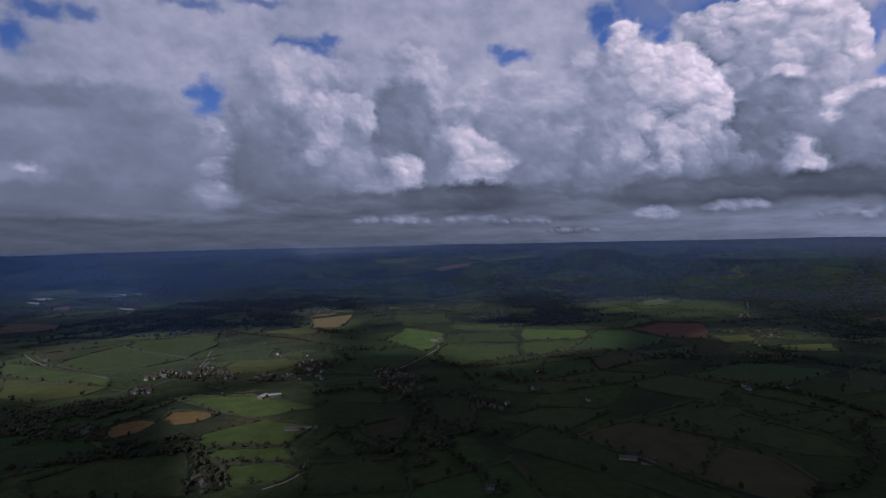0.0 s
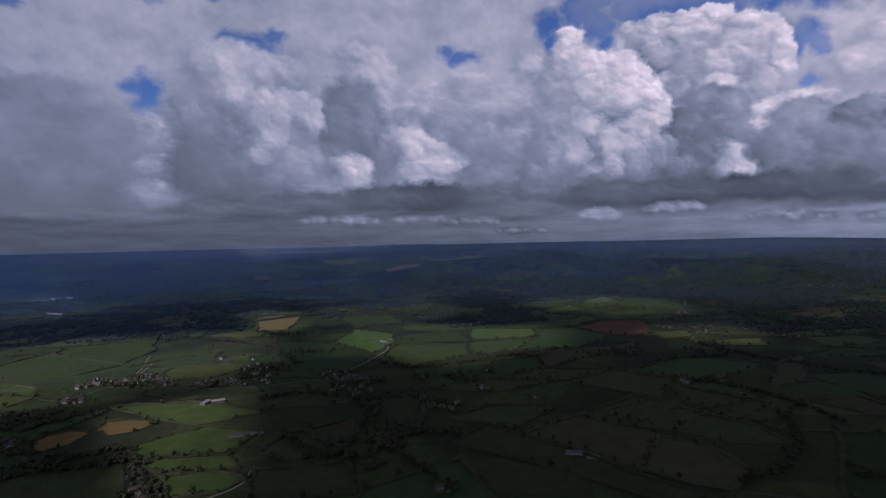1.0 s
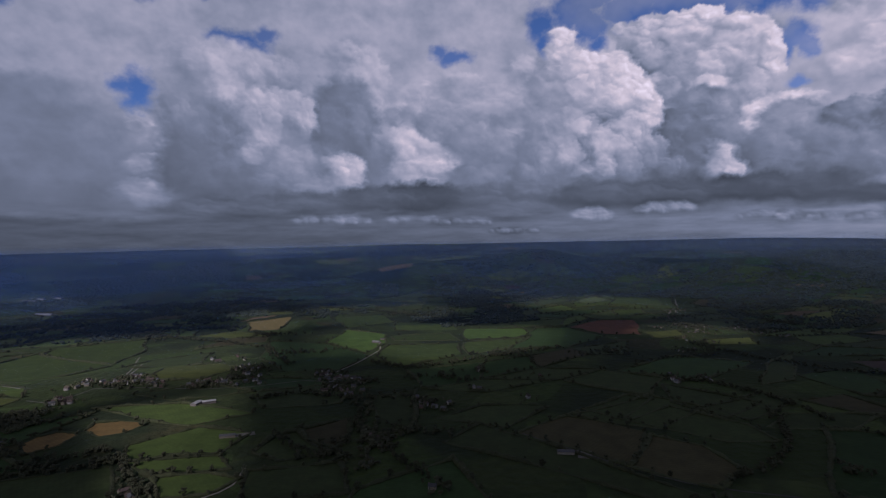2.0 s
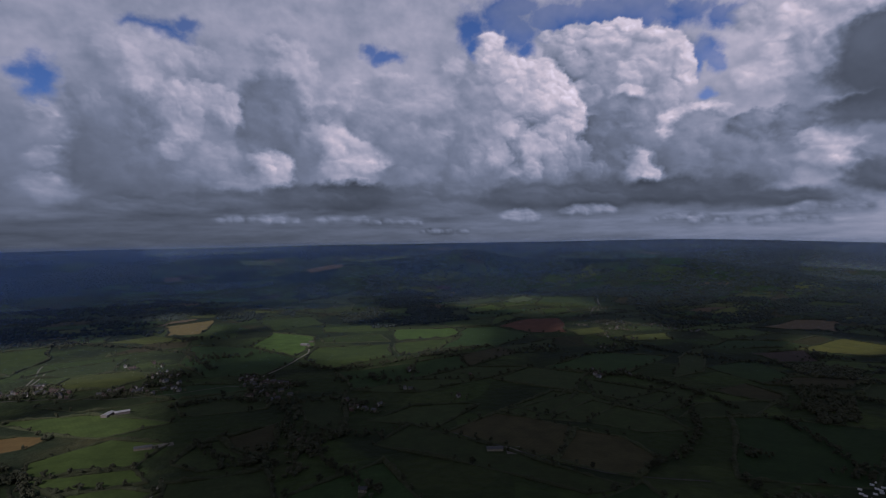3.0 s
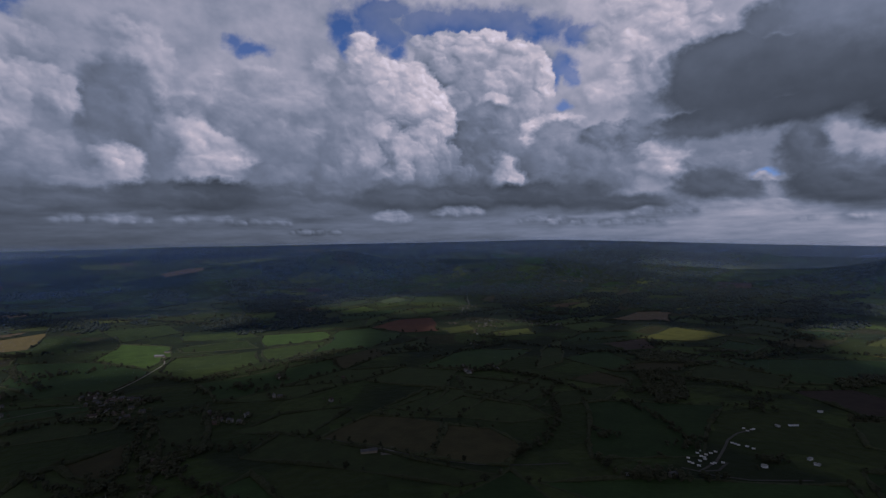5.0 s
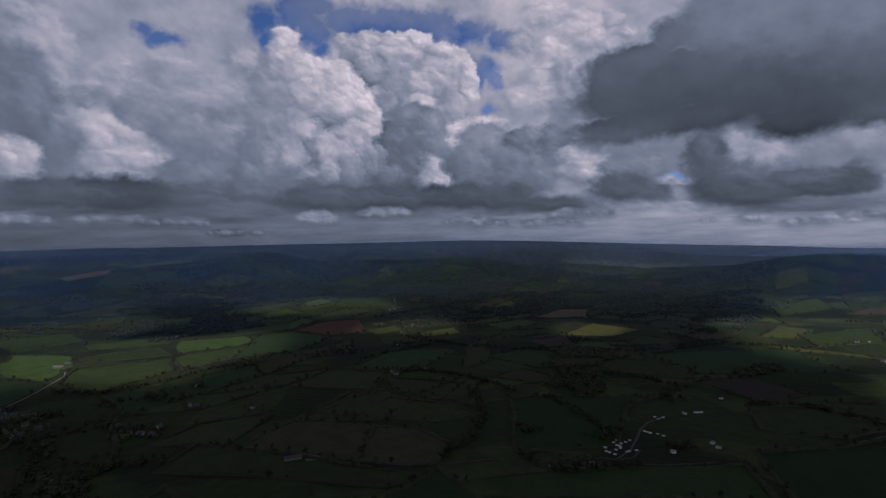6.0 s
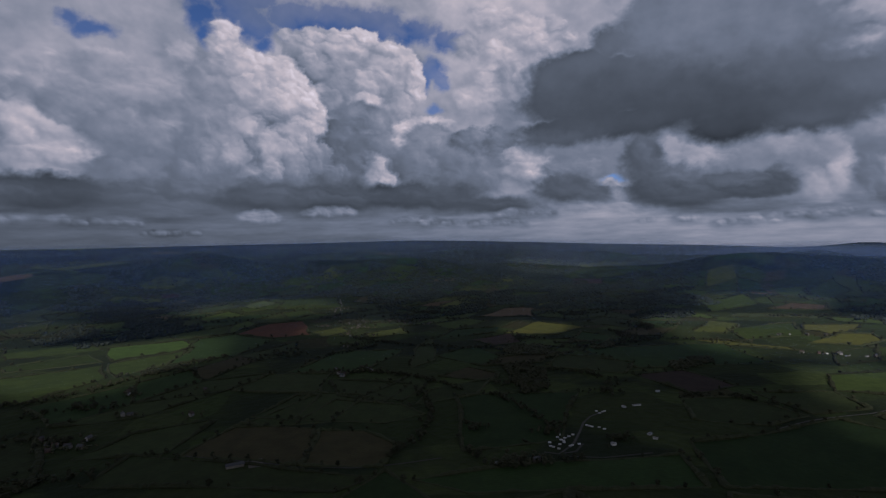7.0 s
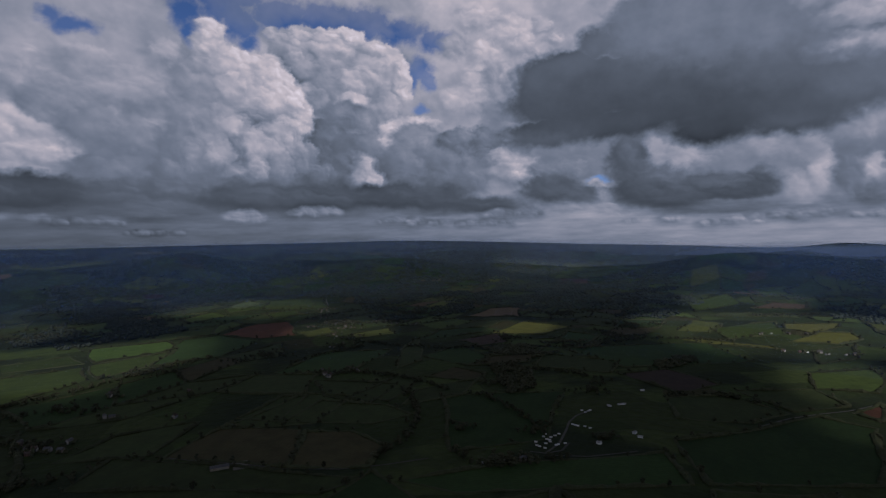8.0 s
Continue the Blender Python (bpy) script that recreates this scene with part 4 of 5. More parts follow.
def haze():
    """Added tinted sheets that stand in for hazy air in front of the hills, one behind the other."""
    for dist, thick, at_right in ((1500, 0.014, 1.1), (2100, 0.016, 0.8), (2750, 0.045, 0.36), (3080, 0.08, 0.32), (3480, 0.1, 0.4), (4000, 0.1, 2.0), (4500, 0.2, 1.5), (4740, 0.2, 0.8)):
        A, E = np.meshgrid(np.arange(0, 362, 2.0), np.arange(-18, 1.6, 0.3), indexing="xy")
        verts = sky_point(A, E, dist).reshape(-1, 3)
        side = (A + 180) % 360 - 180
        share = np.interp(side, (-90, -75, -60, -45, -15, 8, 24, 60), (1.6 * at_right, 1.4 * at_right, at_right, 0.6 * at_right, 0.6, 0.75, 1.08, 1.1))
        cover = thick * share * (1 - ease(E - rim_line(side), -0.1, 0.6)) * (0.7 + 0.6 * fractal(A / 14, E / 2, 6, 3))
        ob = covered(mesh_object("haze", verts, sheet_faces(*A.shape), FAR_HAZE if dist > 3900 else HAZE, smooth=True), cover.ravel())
        tagged(ob, "tinted see-through sheet standing in for blue haze between the distant hills", "haze", kind="stuff")


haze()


# ---- fields, hedges, lanes ----
def resample(points, step, closed=True):
    """Points at even steps along a polyline, gently bent."""
    pts = [np.array(p, float) for p in points]
    out = []
    for p, q in zip(pts, pts[1:] + (pts[:1] if closed else [])):
        n = max(1, round(float(np.hypot(*(q - p))) / step))
        out += [p + (q - p) * k / n for k in range(n)]
    if not closed:
        out.append(pts[-1])
    out = np.array(out)
    return out + 2.2 * np.stack([np.sin(out[:, 1] / 37), np.cos(out[:, 0] / 41)], 1)


def on_land(xy, lift=0.0):
    return np.column_stack([xy, ground_z(xy[:, 0], xy[:, 1]) + lift])


OUTLINES = []
HEDGE_LINES = []


def field(crop, corners, hedged=True):
    """One field: a thin sheet of crop that follows the land, with its hedge."""
    OUTLINES.append(np.array(corners, float))
    loop = resample(corners, 28)
    mid = loop.mean(0)
    shares = np.linspace(1, 0, 7)[:-1]
    verts = np.concatenate([on_land(mid + (loop - mid) * s, 0.3) for s in shares] + [on_land(mid[None], 0.3)])
    n = len(loop)
    faces = [tuple(f) for f in sheet_faces(len(shares), n, True)] + [(5 * n + k, 5 * n + (k + 1) % n, 6 * n) for k in range(n)]
    ob = mesh_object("field", verts, faces, FIELD[crop], smooth=True)
    tagged(ob, FIELD_WORDS[crop], "field", "fields of the vale", "structure")
    if hedged:
        HEDGE_LINES.append((loop, True))


field("bright", [(275, 1935), (490, 1930), (490, 1770), (245, 1680)])
field("grass", [(235, 1650), (380, 1700), (465, 1735), (345, 1525), (220, 1465)])
field("bright", [(-185, 1735), (-140, 2005), (5, 1840), (-5, 1685), (-50, 1560)])
field("deep", [(-370, 1840), (-185, 1715), (-45, 1530), (-115, 1375), (-250, 1365), (-340, 1535)])
field("tan", [(-555, 2275), (-410, 2410), (-385, 2295), (-390, 2060), (-490, 2030)])
field("grass", [(-990, 1765), (-800, 1915), (-720, 1725), (-710, 1505), (-990, 1670)])
field("grass", [(-1040, 1480), (-1005, 1690), (-705, 1490), (-750, 1375), (-825, 1320), (-1025, 1425)])
field("olive", [(-550, 1335), (-560, 1435), (-440, 1485), (-370, 1440), (-415, 1315), (-490, 1295)])
field("ochre", [(-490, 940), (-500, 980), (-460, 990), (-410, 980), (-410, 960), (-420, 930), (-450, 910)])
field("ochre", [(-550, 890), (-550, 920), (-530, 940), (-500, 930), (-490, 920), (-490, 880), (-500, 860), (-520, 840)])
field("grass", [(-370, 815), (-385, 870), (-310, 940), (-215, 905), (-240, 820)])
field("grass", [(-365, 805), (-240, 810), (-215, 760), (-315, 750)])
field("grass", [(-310, 745), (-240, 750), (-195, 730), (-215, 685), (-270, 675)])
field("olive", [(-1040, 1275), (-730, 1170), (-735, 1110), (-810, 1070), (-915, 1120)])
field("grass", [(-1210, 1490), (-1065, 1415), (-785, 1270), (-735, 1185), (-1060, 1300)])
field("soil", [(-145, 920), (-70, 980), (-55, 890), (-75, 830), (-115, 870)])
field("grass", [(-545, 1080), (-385, 1100), (-240, 1010), (-330, 950), (-415, 990)])
field("pale", [(-105, 2940), (285, 3240), (310, 3095), (190, 2845), (20, 2895)])
field("grass", [(910, 2630), (1190, 2900), (1400, 2725), (1310, 2450), (880, 2440)])
field("red", [(665, 1940), (850, 2080), (980, 2060), (840, 1720), (740, 1750)])
field("olive", [(875, 1770), (1010, 1790), (955, 1655), (845, 1660)])
field("olive", [(990, 1605), (1155, 1630), (1105, 1510), (960, 1525)])
field("deep", [(535, 1920), (655, 1940), (715, 1730), (530, 1530), (355, 1535)])
field("grass", [(20, 1805), (220, 1840), (225, 1690), (25, 1720)])
field("grass", [(5, 1650), (220, 1645), (205, 1480), (20, 1360), (-25, 1500)])
field("grass", [(-230, 2335), (-15, 2455), (35, 2165), (-140, 2045)])
field("grass", [(35, 2165), (255, 2130), (255, 1905), (30, 1920)])
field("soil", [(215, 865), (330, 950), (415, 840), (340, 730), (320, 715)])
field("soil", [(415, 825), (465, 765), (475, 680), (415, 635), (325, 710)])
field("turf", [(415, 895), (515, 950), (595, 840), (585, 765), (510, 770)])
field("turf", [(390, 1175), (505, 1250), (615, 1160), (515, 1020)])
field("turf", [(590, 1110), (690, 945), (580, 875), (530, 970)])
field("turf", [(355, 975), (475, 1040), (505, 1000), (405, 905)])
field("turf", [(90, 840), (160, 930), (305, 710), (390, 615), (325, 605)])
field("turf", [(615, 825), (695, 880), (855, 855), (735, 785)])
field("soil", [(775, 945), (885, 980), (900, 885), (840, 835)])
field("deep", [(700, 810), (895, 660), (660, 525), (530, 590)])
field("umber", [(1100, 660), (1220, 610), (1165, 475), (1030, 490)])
field("deep", [(1265, 925), (1615, 685), (1450, 510), (1160, 690)])
field("gold", [(1605, 765), (1665, 725), (1675, 545), (1645, 500), (1605, 700)])
field("grass", [(1875, 785), (2175, 685), (1895, 565), (1720, 665)])
field("gold", [(2145, 645), (2270, 515), (2080, 480), (1970, 510), (2015, 600)])
field("gold", [(1770, 515), (1995, 505), (2065, 430), (1955, 390), (1825, 405)])
field("olive", [(2065, 920), (2040, 805), (1780, 745), (1755, 835)])
field("grass", [(1410, 380), (1550, 270), (1300, 230), (1260, 320)])
field("red", [(1130, 240), (1220, 215), (1110, 195)])
field("grass", [(3080, 1075), (3205, 955), (3035, 870), (2885, 980)])
field("pale", [(2235, 915), (2370, 660), (2475, 685), (2340, 930)])
field("grass", [(2545, 1170), (2890, 1115), (2615, 960), (2315, 1030)])
field("clay", [(1530, 1625), (1825, 1745), (1945, 1675), (1705, 1475)])
field("gold", [(1300, 1250), (1600, 1355), (1590, 1135), (1405, 1120)])
field("umber", [(1150, 1250), (1315, 1235), (1240, 1115), (1135, 1135)])
field("pale", [(2880, 2780), (2995, 2645), (3200, 2635), (3040, 2805)])
field("grass", [(3105, 925), (3390, 880), (3185, 755), (2885, 790)])
field("pale", [(930, 2630), (1125, 2845), (1115, 2605), (960, 2490)])
field("grass", [(1015, 2400), (1245, 2830), (1445, 2645), (1315, 2345)])
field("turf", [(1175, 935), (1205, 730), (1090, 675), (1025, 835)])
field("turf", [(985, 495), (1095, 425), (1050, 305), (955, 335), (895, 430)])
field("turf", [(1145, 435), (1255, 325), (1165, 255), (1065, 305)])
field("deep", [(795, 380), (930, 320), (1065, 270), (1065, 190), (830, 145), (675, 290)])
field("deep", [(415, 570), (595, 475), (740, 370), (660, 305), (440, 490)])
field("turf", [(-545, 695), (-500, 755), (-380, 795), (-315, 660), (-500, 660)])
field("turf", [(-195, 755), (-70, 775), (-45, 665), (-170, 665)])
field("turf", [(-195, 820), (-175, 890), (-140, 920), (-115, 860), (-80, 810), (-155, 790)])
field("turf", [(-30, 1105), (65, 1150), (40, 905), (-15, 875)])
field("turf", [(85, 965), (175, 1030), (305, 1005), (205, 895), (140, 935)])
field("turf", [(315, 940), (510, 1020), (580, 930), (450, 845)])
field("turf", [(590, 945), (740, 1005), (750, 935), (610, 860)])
field("deep", [(545, 1240), (775, 1395), (925, 1290), (680, 1110)])
field("turf", [(930, 1255), (1100, 1370), (885, 1100), (785, 1060)])
field("pale", [(-2010, 2830), (-1860, 3015), (-1635, 3090), (-1660, 2915)])
field("olive", [(-1845, 2275), (-1655, 2375), (-1465, 2520), (-1585, 2570), (-1770, 2425)])
field("pale", [(-1345, 2825), (-1290, 2825), (-1335, 2960), (-1385, 2970)])
field("tan", [(620, 2965), (770, 2955), (860, 3095), (695, 3110)])
field("umber", [(625, 3215), (800, 3180), (825, 3255), (675, 3295)])
field("olive", [(205, 4375), (365, 4240), (745, 4195), (610, 4530), (280, 4505)], False)
field("clay", [(2035, 2595), (2210, 2530), (2320, 2530), (2110, 2610)])
field("umber", [(2690, 2035), (2815, 1880), (2945, 1985), (2850, 2120)])
field("clay", [(2515, 880), (2620, 690), (2740, 735), (2740, 870)])
field("grass", [(2080, 1975), (2210, 1825), (2380, 1945), (2275, 2085)])
field("tan", [(960, 4590), (1150, 4545), (1155, 4580), (965, 4630)], False)
field("pale", [(3000, 2625), (3185, 2410), (3345, 2485), (3190, 2630)])
field("olive", [(3195, 2395), (3380, 2130), (3560, 2135), (3365, 2460)])
field("clay", [(-1785, 2190), (-1680, 2235), (-1525, 2165), (-1455, 2045), (-1510, 1975), (-1595, 1955)])
OPEN_FIELDS = list(OUTLINES)


def inside(p, poly):
    x, y = p
    hit = False
    for (x0, y0), (x1, y1) in zip(poly, np.roll(poly, -1, 0)):
        if (y0 > y) != (y1 > y) and x < (x1 - x0) * (y - y0) / (y1 - y0) + x0:
            hit = not hit
    return hit


def parcels():
    """The smaller fields between: a loose lattice of parcels that keeps clear of the others."""
    rng = random.Random(3)
    wide, deep, lean = 175.0, 130.0, radians(24)

    def knot(i, j):
        k = random.Random(i * 971 + j * 31)
        x, y = (i + 0.5 * (j % 2) + k.uniform(-0.28, 0.28)) * wide, (j + k.uniform(-0.25, 0.25)) * deep
        return (x * math.cos(lean) - y * math.sin(lean), x * math.sin(lean) + y * math.cos(lean))

    for i in range(-14, 22):
        for j in range(-14, 24):
            quad = np.array([knot(i, j), knot(i + 1, j), knot(i + 1, j + 1), knot(i, j + 1)])
            mid = quad.mean(0)
            r, a = float(np.hypot(*mid)), float(bearing(*mid))
            if not (450 < r < (3500 if a < -8 else 2750) and -92 < a < 50):
                continue
            quad = mid + (quad - mid) * 0.97
            probes = np.concatenate([quad, (quad + np.roll(quad, -1, 0)) / 2, mid[None], (quad + mid) / 2])
            if any(inside(p, o) for o in OPEN_FIELDS for p in probes) or any(inside(p, quad) for o in OPEN_FIELDS for p in o):
                continue
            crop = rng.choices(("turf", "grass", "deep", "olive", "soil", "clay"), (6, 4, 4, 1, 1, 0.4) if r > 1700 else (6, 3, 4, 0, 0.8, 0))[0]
            field(crop, [tuple(q) for q in quad])


parcels()


def far_fields():
    """Small fields on the slopes round the vale."""
    rng = random.Random(21)
    for _ in range(260):
        a, r = radians(rng.uniform(-84, 42)), rng.uniform(2700, 4750)
        w, d = rng.uniform(35, 130), rng.uniform(25, 85)
        side, out = Vector((math.cos(a), math.sin(a))), Vector((-math.sin(a), math.cos(a)))
        mid = out * r
        if any(inside(mid, o) for o in OPEN_FIELDS):
            continue
        quad = [mid + side * w * sx * rng.uniform(0.7, 1.2) + out * d * sy * rng.uniform(0.6, 1.2) for sx, sy in ((-1, -1), (1, -1), (1, 1), (-1, 1))]
        field(rng.choices(("pale", "grass", "turf", "olive", "clay", "deep"), (0.8, 2.5, 6, 0.8, 0.3, 5))[0], [tuple(q) for q in quad], r < 3300)


far_fields()


def road(surface, points):
    """A lane or track: a ribbon that follows the land."""
    half, mat = (1.9, LANE) if surface == "lane" else (1.6, DIRT)
    line = resample(points, 12, False)
    side = np.gradient(line, axis=0)
    side = np.stack([-side[:, 1], side[:, 0]], 1) / np.hypot(side[:, 0], side[:, 1])[:, None]
    verts = np.concatenate([on_land(line + side * o, 0.55 + l) for o, l in ((-half, 0), (0, 0.12), (half, 0))])
    n = len(line)
    faces = [(b * n + k, b * n + k + 1, (b + 1) * n + k + 1, (b + 1) * n + k) for b in range(2) for k in range(n - 1)]
    words = "narrow grey tarmac lane between fields" if surface == "lane" else "pale gravel farm track across a field"
    tagged(mesh_object("road", verts, [f[::-1] for f in faces], mat), words, "road", kind="structure")


road("lane", [(220, 860), (270, 780), (320, 710), (380, 655), (430, 625), (490, 595)])
road("lane", [(950, 320), (1020, 300), (1080, 275), (1140, 245), (1225, 215)])
road("track", [(1130, 240), (1105, 195)])
road("lane", [(605, 510), (615, 490), (640, 480), (670, 490)])
road("lane", [(615, 490), (660, 500), (715, 525), (745, 540), (780, 550), (820, 550)])
road("lane", [(610, 485), (650, 440), (715, 400)])
road("track", [(-20, 1690), (-15, 1585), (-45, 1515), (-100, 1385), (-120, 1340)])
road("lane", [(-1070, 1430), (-990, 1390), (-865, 1310), (-760, 1255)])
road("lane", [(-1075, 1430), (-1110, 1500), (-1175, 1570)])
road("track", [(-635, 1500), (-605, 1370), (-585, 1285), (-575, 1240)])
road("track", [(-225, 670), (-205, 690), (-195, 710), (-195, 745), (-195, 765)])
road("track", [(1440, 2590), (1350, 2405), (1250, 2240)])
road("lane", [(-710, 1160), (-645, 1135), (-625, 1240), (-495, 1230), (-395, 1210), (-285, 1220), (-190, 1265), (-110, 1240)])
road("track", [(-1210, 1575), (-1120, 1485), (-1060, 1435), (-935, 1350), (-785, 1260)])
road("track", [(-685, 1610), (-645, 1480), (-615, 1375), (-595, 1305)])
road("track", [(-380, 820), (-365, 790), (-340, 745)])



def hedge_mesh(line, closed, rng):
    """A bushy strip along a line: uneven in height and width."""
    n = len(line)
    nxt = np.roll(line, -1, 0) - np.roll(line, 1, 0) if closed else np.gradient(line, axis=0)
    side = np.stack([-nxt[:, 1], nxt[:, 0]], 1) / np.maximum(np.hypot(nxt[:, 0], nxt[:, 1]), 1e-6)[:, None]
    growth = value_noise(line[:, 0] / 45, line[:, 1] / 45, 6) * 0.7 + value_noise(line[:, 0] / 14, line[:, 1] / 14, 2) * 0.3
    tall = np.array([rng.uniform(0.7, 1.3) + (rng.uniform(0.2, 0.8) if rng.random() < 0.12 else 0) for _ in range(n)])
    tall = tall * (0.5 + 4.2 * ease(growth, 0.25, 0.85))
    half = tall * 0.7 + np.array([rng.uniform(0.8, 2.2) for _ in range(n)])
    base = on_land(line)
    rows = []
    for across, up in ((-1, -0.1), (-1.05, 0.55), (-0.35, 1.0), (0.4, 0.95), (1.05, 0.5), (1, -0.1)):
        v = base.copy()
        v[:, :2] += side * (half * across)[:, None]
        v[:, 2] += tall * up
        rows.append(v)
    verts = np.concatenate(rows)
    m = n if closed else n - 1
    faces = [(b * n + k, b * n + (k + 1) % n, (b + 1) * n + (k + 1) % n, (b + 1) * n + k) for b in range(5) for k in range(m)]
    return verts, faces


def hedges():
    """A hedge round each field; the farthest are joined."""
    rng = random.Random(5)
    far_v, far_f, count = [], [], 0
    for loop, closed in sorted(HEDGE_LINES, key=lambda h: float(np.hypot(*h[0].mean(0)))):
        step = 5.5 if np.hypot(*loop.mean(0)) < 1500 else 9.0
        line = resample([tuple(p) for p in loop], step, closed)
        verts, faces = hedge_mesh(line, closed, rng)
        if count < 290:
            tagged(mesh_object("hedge", verts, faces, HEDGE), "dark uneven hedge round a field", "hedge", "hedges of the vale")
            count += 1
        else:
            off = sum(len(v) for v in far_v)
            far_v.append(verts)
            far_f += [tuple(i + off for i in f) for f in faces]
    if far_v:
        tagged(mesh_object("hedges", np.concatenate(far_v), far_f, HEDGE), "dark hedges far across the vale", "hedge", kind="stuff")


hedges()


# ---- trees ----
def part(name, bm, mat, parent, label=""):
    me = bpy.data.meshes.new(name)
    bm.to_mesh(me)
    bm.free()
    me.materials.append(mat)
    ob = new(name, me)
    ob.parent = parent
    return tagged(ob, label) if label else ob


ICO = bmesh.new()
bmesh.ops.create_icosphere(ICO, subdivisions=1, radius=1)
ICO_V, ICO_F = np.array([v.co for v in ICO.verts]), np.array([[v.index for v in f.verts] for f in ICO.faces])
ICO.free()


def clump_arrays(spots, rng):
    """Ragged leaf clumps (x, y, z, radius) as arrays."""
    verts, faces = [], []
    for x, y, z, r in spots:
        wob = np.array([rng.uniform(0.7, 1.25) for _ in ICO_V])[:, None]
        faces.append(ICO_F + len(ICO_V) * len(verts))
        verts.append(ICO_V * wob * np.array([r, r, r * 0.85]) + np.array([x, y, z]))
    return np.concatenate(verts), np.concatenate(faces)


def tree(height, seed):
    """A broad-leaved tree: tapered trunk with limbs, and a crown of leaf clumps."""
    rng = random.Random(seed)
    root = new("tree")
    bm = bmesh.new()
    bmesh.ops.create_cone(bm, segments=7, cap_ends=True, radius1=height * 0.035, radius2=height * 0.015, depth=height * 0.6, matrix=Matrix.Translation((0, 0, height * 0.28)))
    for k in range(4):
        turn = Matrix.Rotation(k * 1.6 + rng.random(), 4, "Z") @ Matrix.Rotation(rng.uniform(0.5, 0.9), 4, "Y")
        bmesh.ops.create_cone(bm, segments=5, cap_ends=True, radius1=height * 0.014, radius2=height * 0.005, depth=height * 0.35,
                              matrix=Matrix.Translation((0, 0, height * (0.3 + 0.05 * k))) @ turn @ Matrix.Translation((0, 0, height * 0.17)))
    part("trunk", bm, BARK, root)
    spots = []
    for _ in range(34):
        a, s, z = rng.uniform(0, 6.28), math.sqrt(rng.random()), rng.uniform(-1, 1)
        w = math.sqrt(max(0.08, 1 - z * z)) * rng.uniform(0.8, 1.1)
        spots.append((math.cos(a) * s * w * height * 0.4, math.sin(a) * s * w * height * 0.4, height * (0.62 + 0.34 * z), height * rng.uniform(0.07, 0.14)))
    v, f = clump_arrays(spots, rng)
    mesh_object("crown", v, f, LEAVES, root)
    return tagged(root, "dark green broad-leaved tree standing in a hedgerow", "tree", "trees of the vale")


BELTS = []


def belt(points):
    BELTS.append(resample(points, 8, False))


def trees():
    rng = random.Random(8)
    spots = []
    for loop, _ in HEDGE_LINES:
        for p in resample([tuple(q) for q in loop], 30):
            if rng.random() < 0.36 * (0.4 + 1.6 * ease(float(value_noise(np.array(p[0] / 160), np.array(p[1] / 160), 8)), 0.3, 0.75)):
                spots.append((p[0] + rng.uniform(-3, 3), p[1] + rng.uniform(-3, 3)))
    for x, y, spread, n in NEAR_GROVES + FAR_GROVES:
        for _ in range(n):
            t = rng.uniform(0, 6.28)
            r = spread * 0.75 * (0.55 + 0.45 * math.sin(3 * t + x)) * math.sqrt(rng.random())
            spots.append((x + 1.5 * r * math.cos(t), y + r * math.sin(t)))
    for line in BELTS:
        for p in line:
            for _ in range(2):
                if rng.random() < 0.85:
                    spots.append((p[0] + rng.gauss(0, 5), p[1] + rng.gauss(0, 5)))
    spots = [s for s in spots if -86 < bearing(*s) < 44 and np.hypot(*s) > 560]
    spots.sort(key=lambda s: s[0] ** 2 + s[1] ** 2)
    models = [tree(h, 40 + k) for k, h in enumerate((6.5, 8.5, 10.0, 12.0, 7.5))]
    for k, (x, y) in enumerate(spots[:290]):
        m = pose(x, y, float(ground_z(x, y)) - 0.1, 0, 0, rng.uniform(0, 360))
        if k < len(models):
            models[k].matrix_basis = m
        else:
            copy_thing(models[k % len(models)], m)
    rest = []
    for x, y in spots[290:]:
        h, z = rng.uniform(5, 11), float(ground_z(x, y))
        for _ in range(6):
            rest.append((x + rng.uniform(-0.3, 0.3) * h, y + rng.uniform(-0.3, 0.3) * h, z + h * rng.uniform(0.2, 0.85), h * rng.uniform(0.18, 0.3)))
    v, f = clump_arrays(rest, rng)
    tagged(mesh_object("trees", v, f, LEAVES), "scattered dark trees farther across the vale", "tree", kind="stuff")


# Groves and copses: x, y, spread, number of trees.
NEAR_GROVES = (
    (-350, 1310, 40, 26), (-600, 1320, 40, 22), (-130, 1330, 40, 20), (-40, 1230, 40, 26), (1085, 1900, 80, 50), (1250, 1740, 80, 40),
    (690, 1130, 35, 30), (550, 515, 25, 20), (-580, 1250, 60, 40), (-400, 1230, 60, 40), (-330, 1400, 70, 60), (-100, 1200, 60, 80),
    (70, 1050, 40, 30), (-300, 700, 25, 18), (-480, 790, 60, 40), (-390, 800, 30, 30), (-600, 860, 70, 60), (-640, 1000, 110, 90),
    (-90, 800, 60, 40), (-20, 850, 60, 60), (40, 900, 80, 60),
)
FAR_GROVES = (
    (130, 1250, 90, 60), (1080, 1820, 120, 70), (850, 1450, 80, 40), (1000, 900, 60, 40), (860, 800, 50, 40), (540, 510, 30, 24),
    (680, 560, 40, 24), (720, 460, 40, 20), (930, 620, 70, 40), (600, 650, 40, 20), (1280, 1150, 90, 60), (1500, 900, 120, 90),
    (1750, 1000, 150, 120), (-250, 1600, 120, 60), (300, 1450, 120, 70), (620, 1450, 120, 70), (-800, 1950, 150, 120), (-400, 1950, 130, 90),
    (200, 2400, 200, 160), (1500, 1900, 220, 180), (1900, 1400, 220, 180),
)
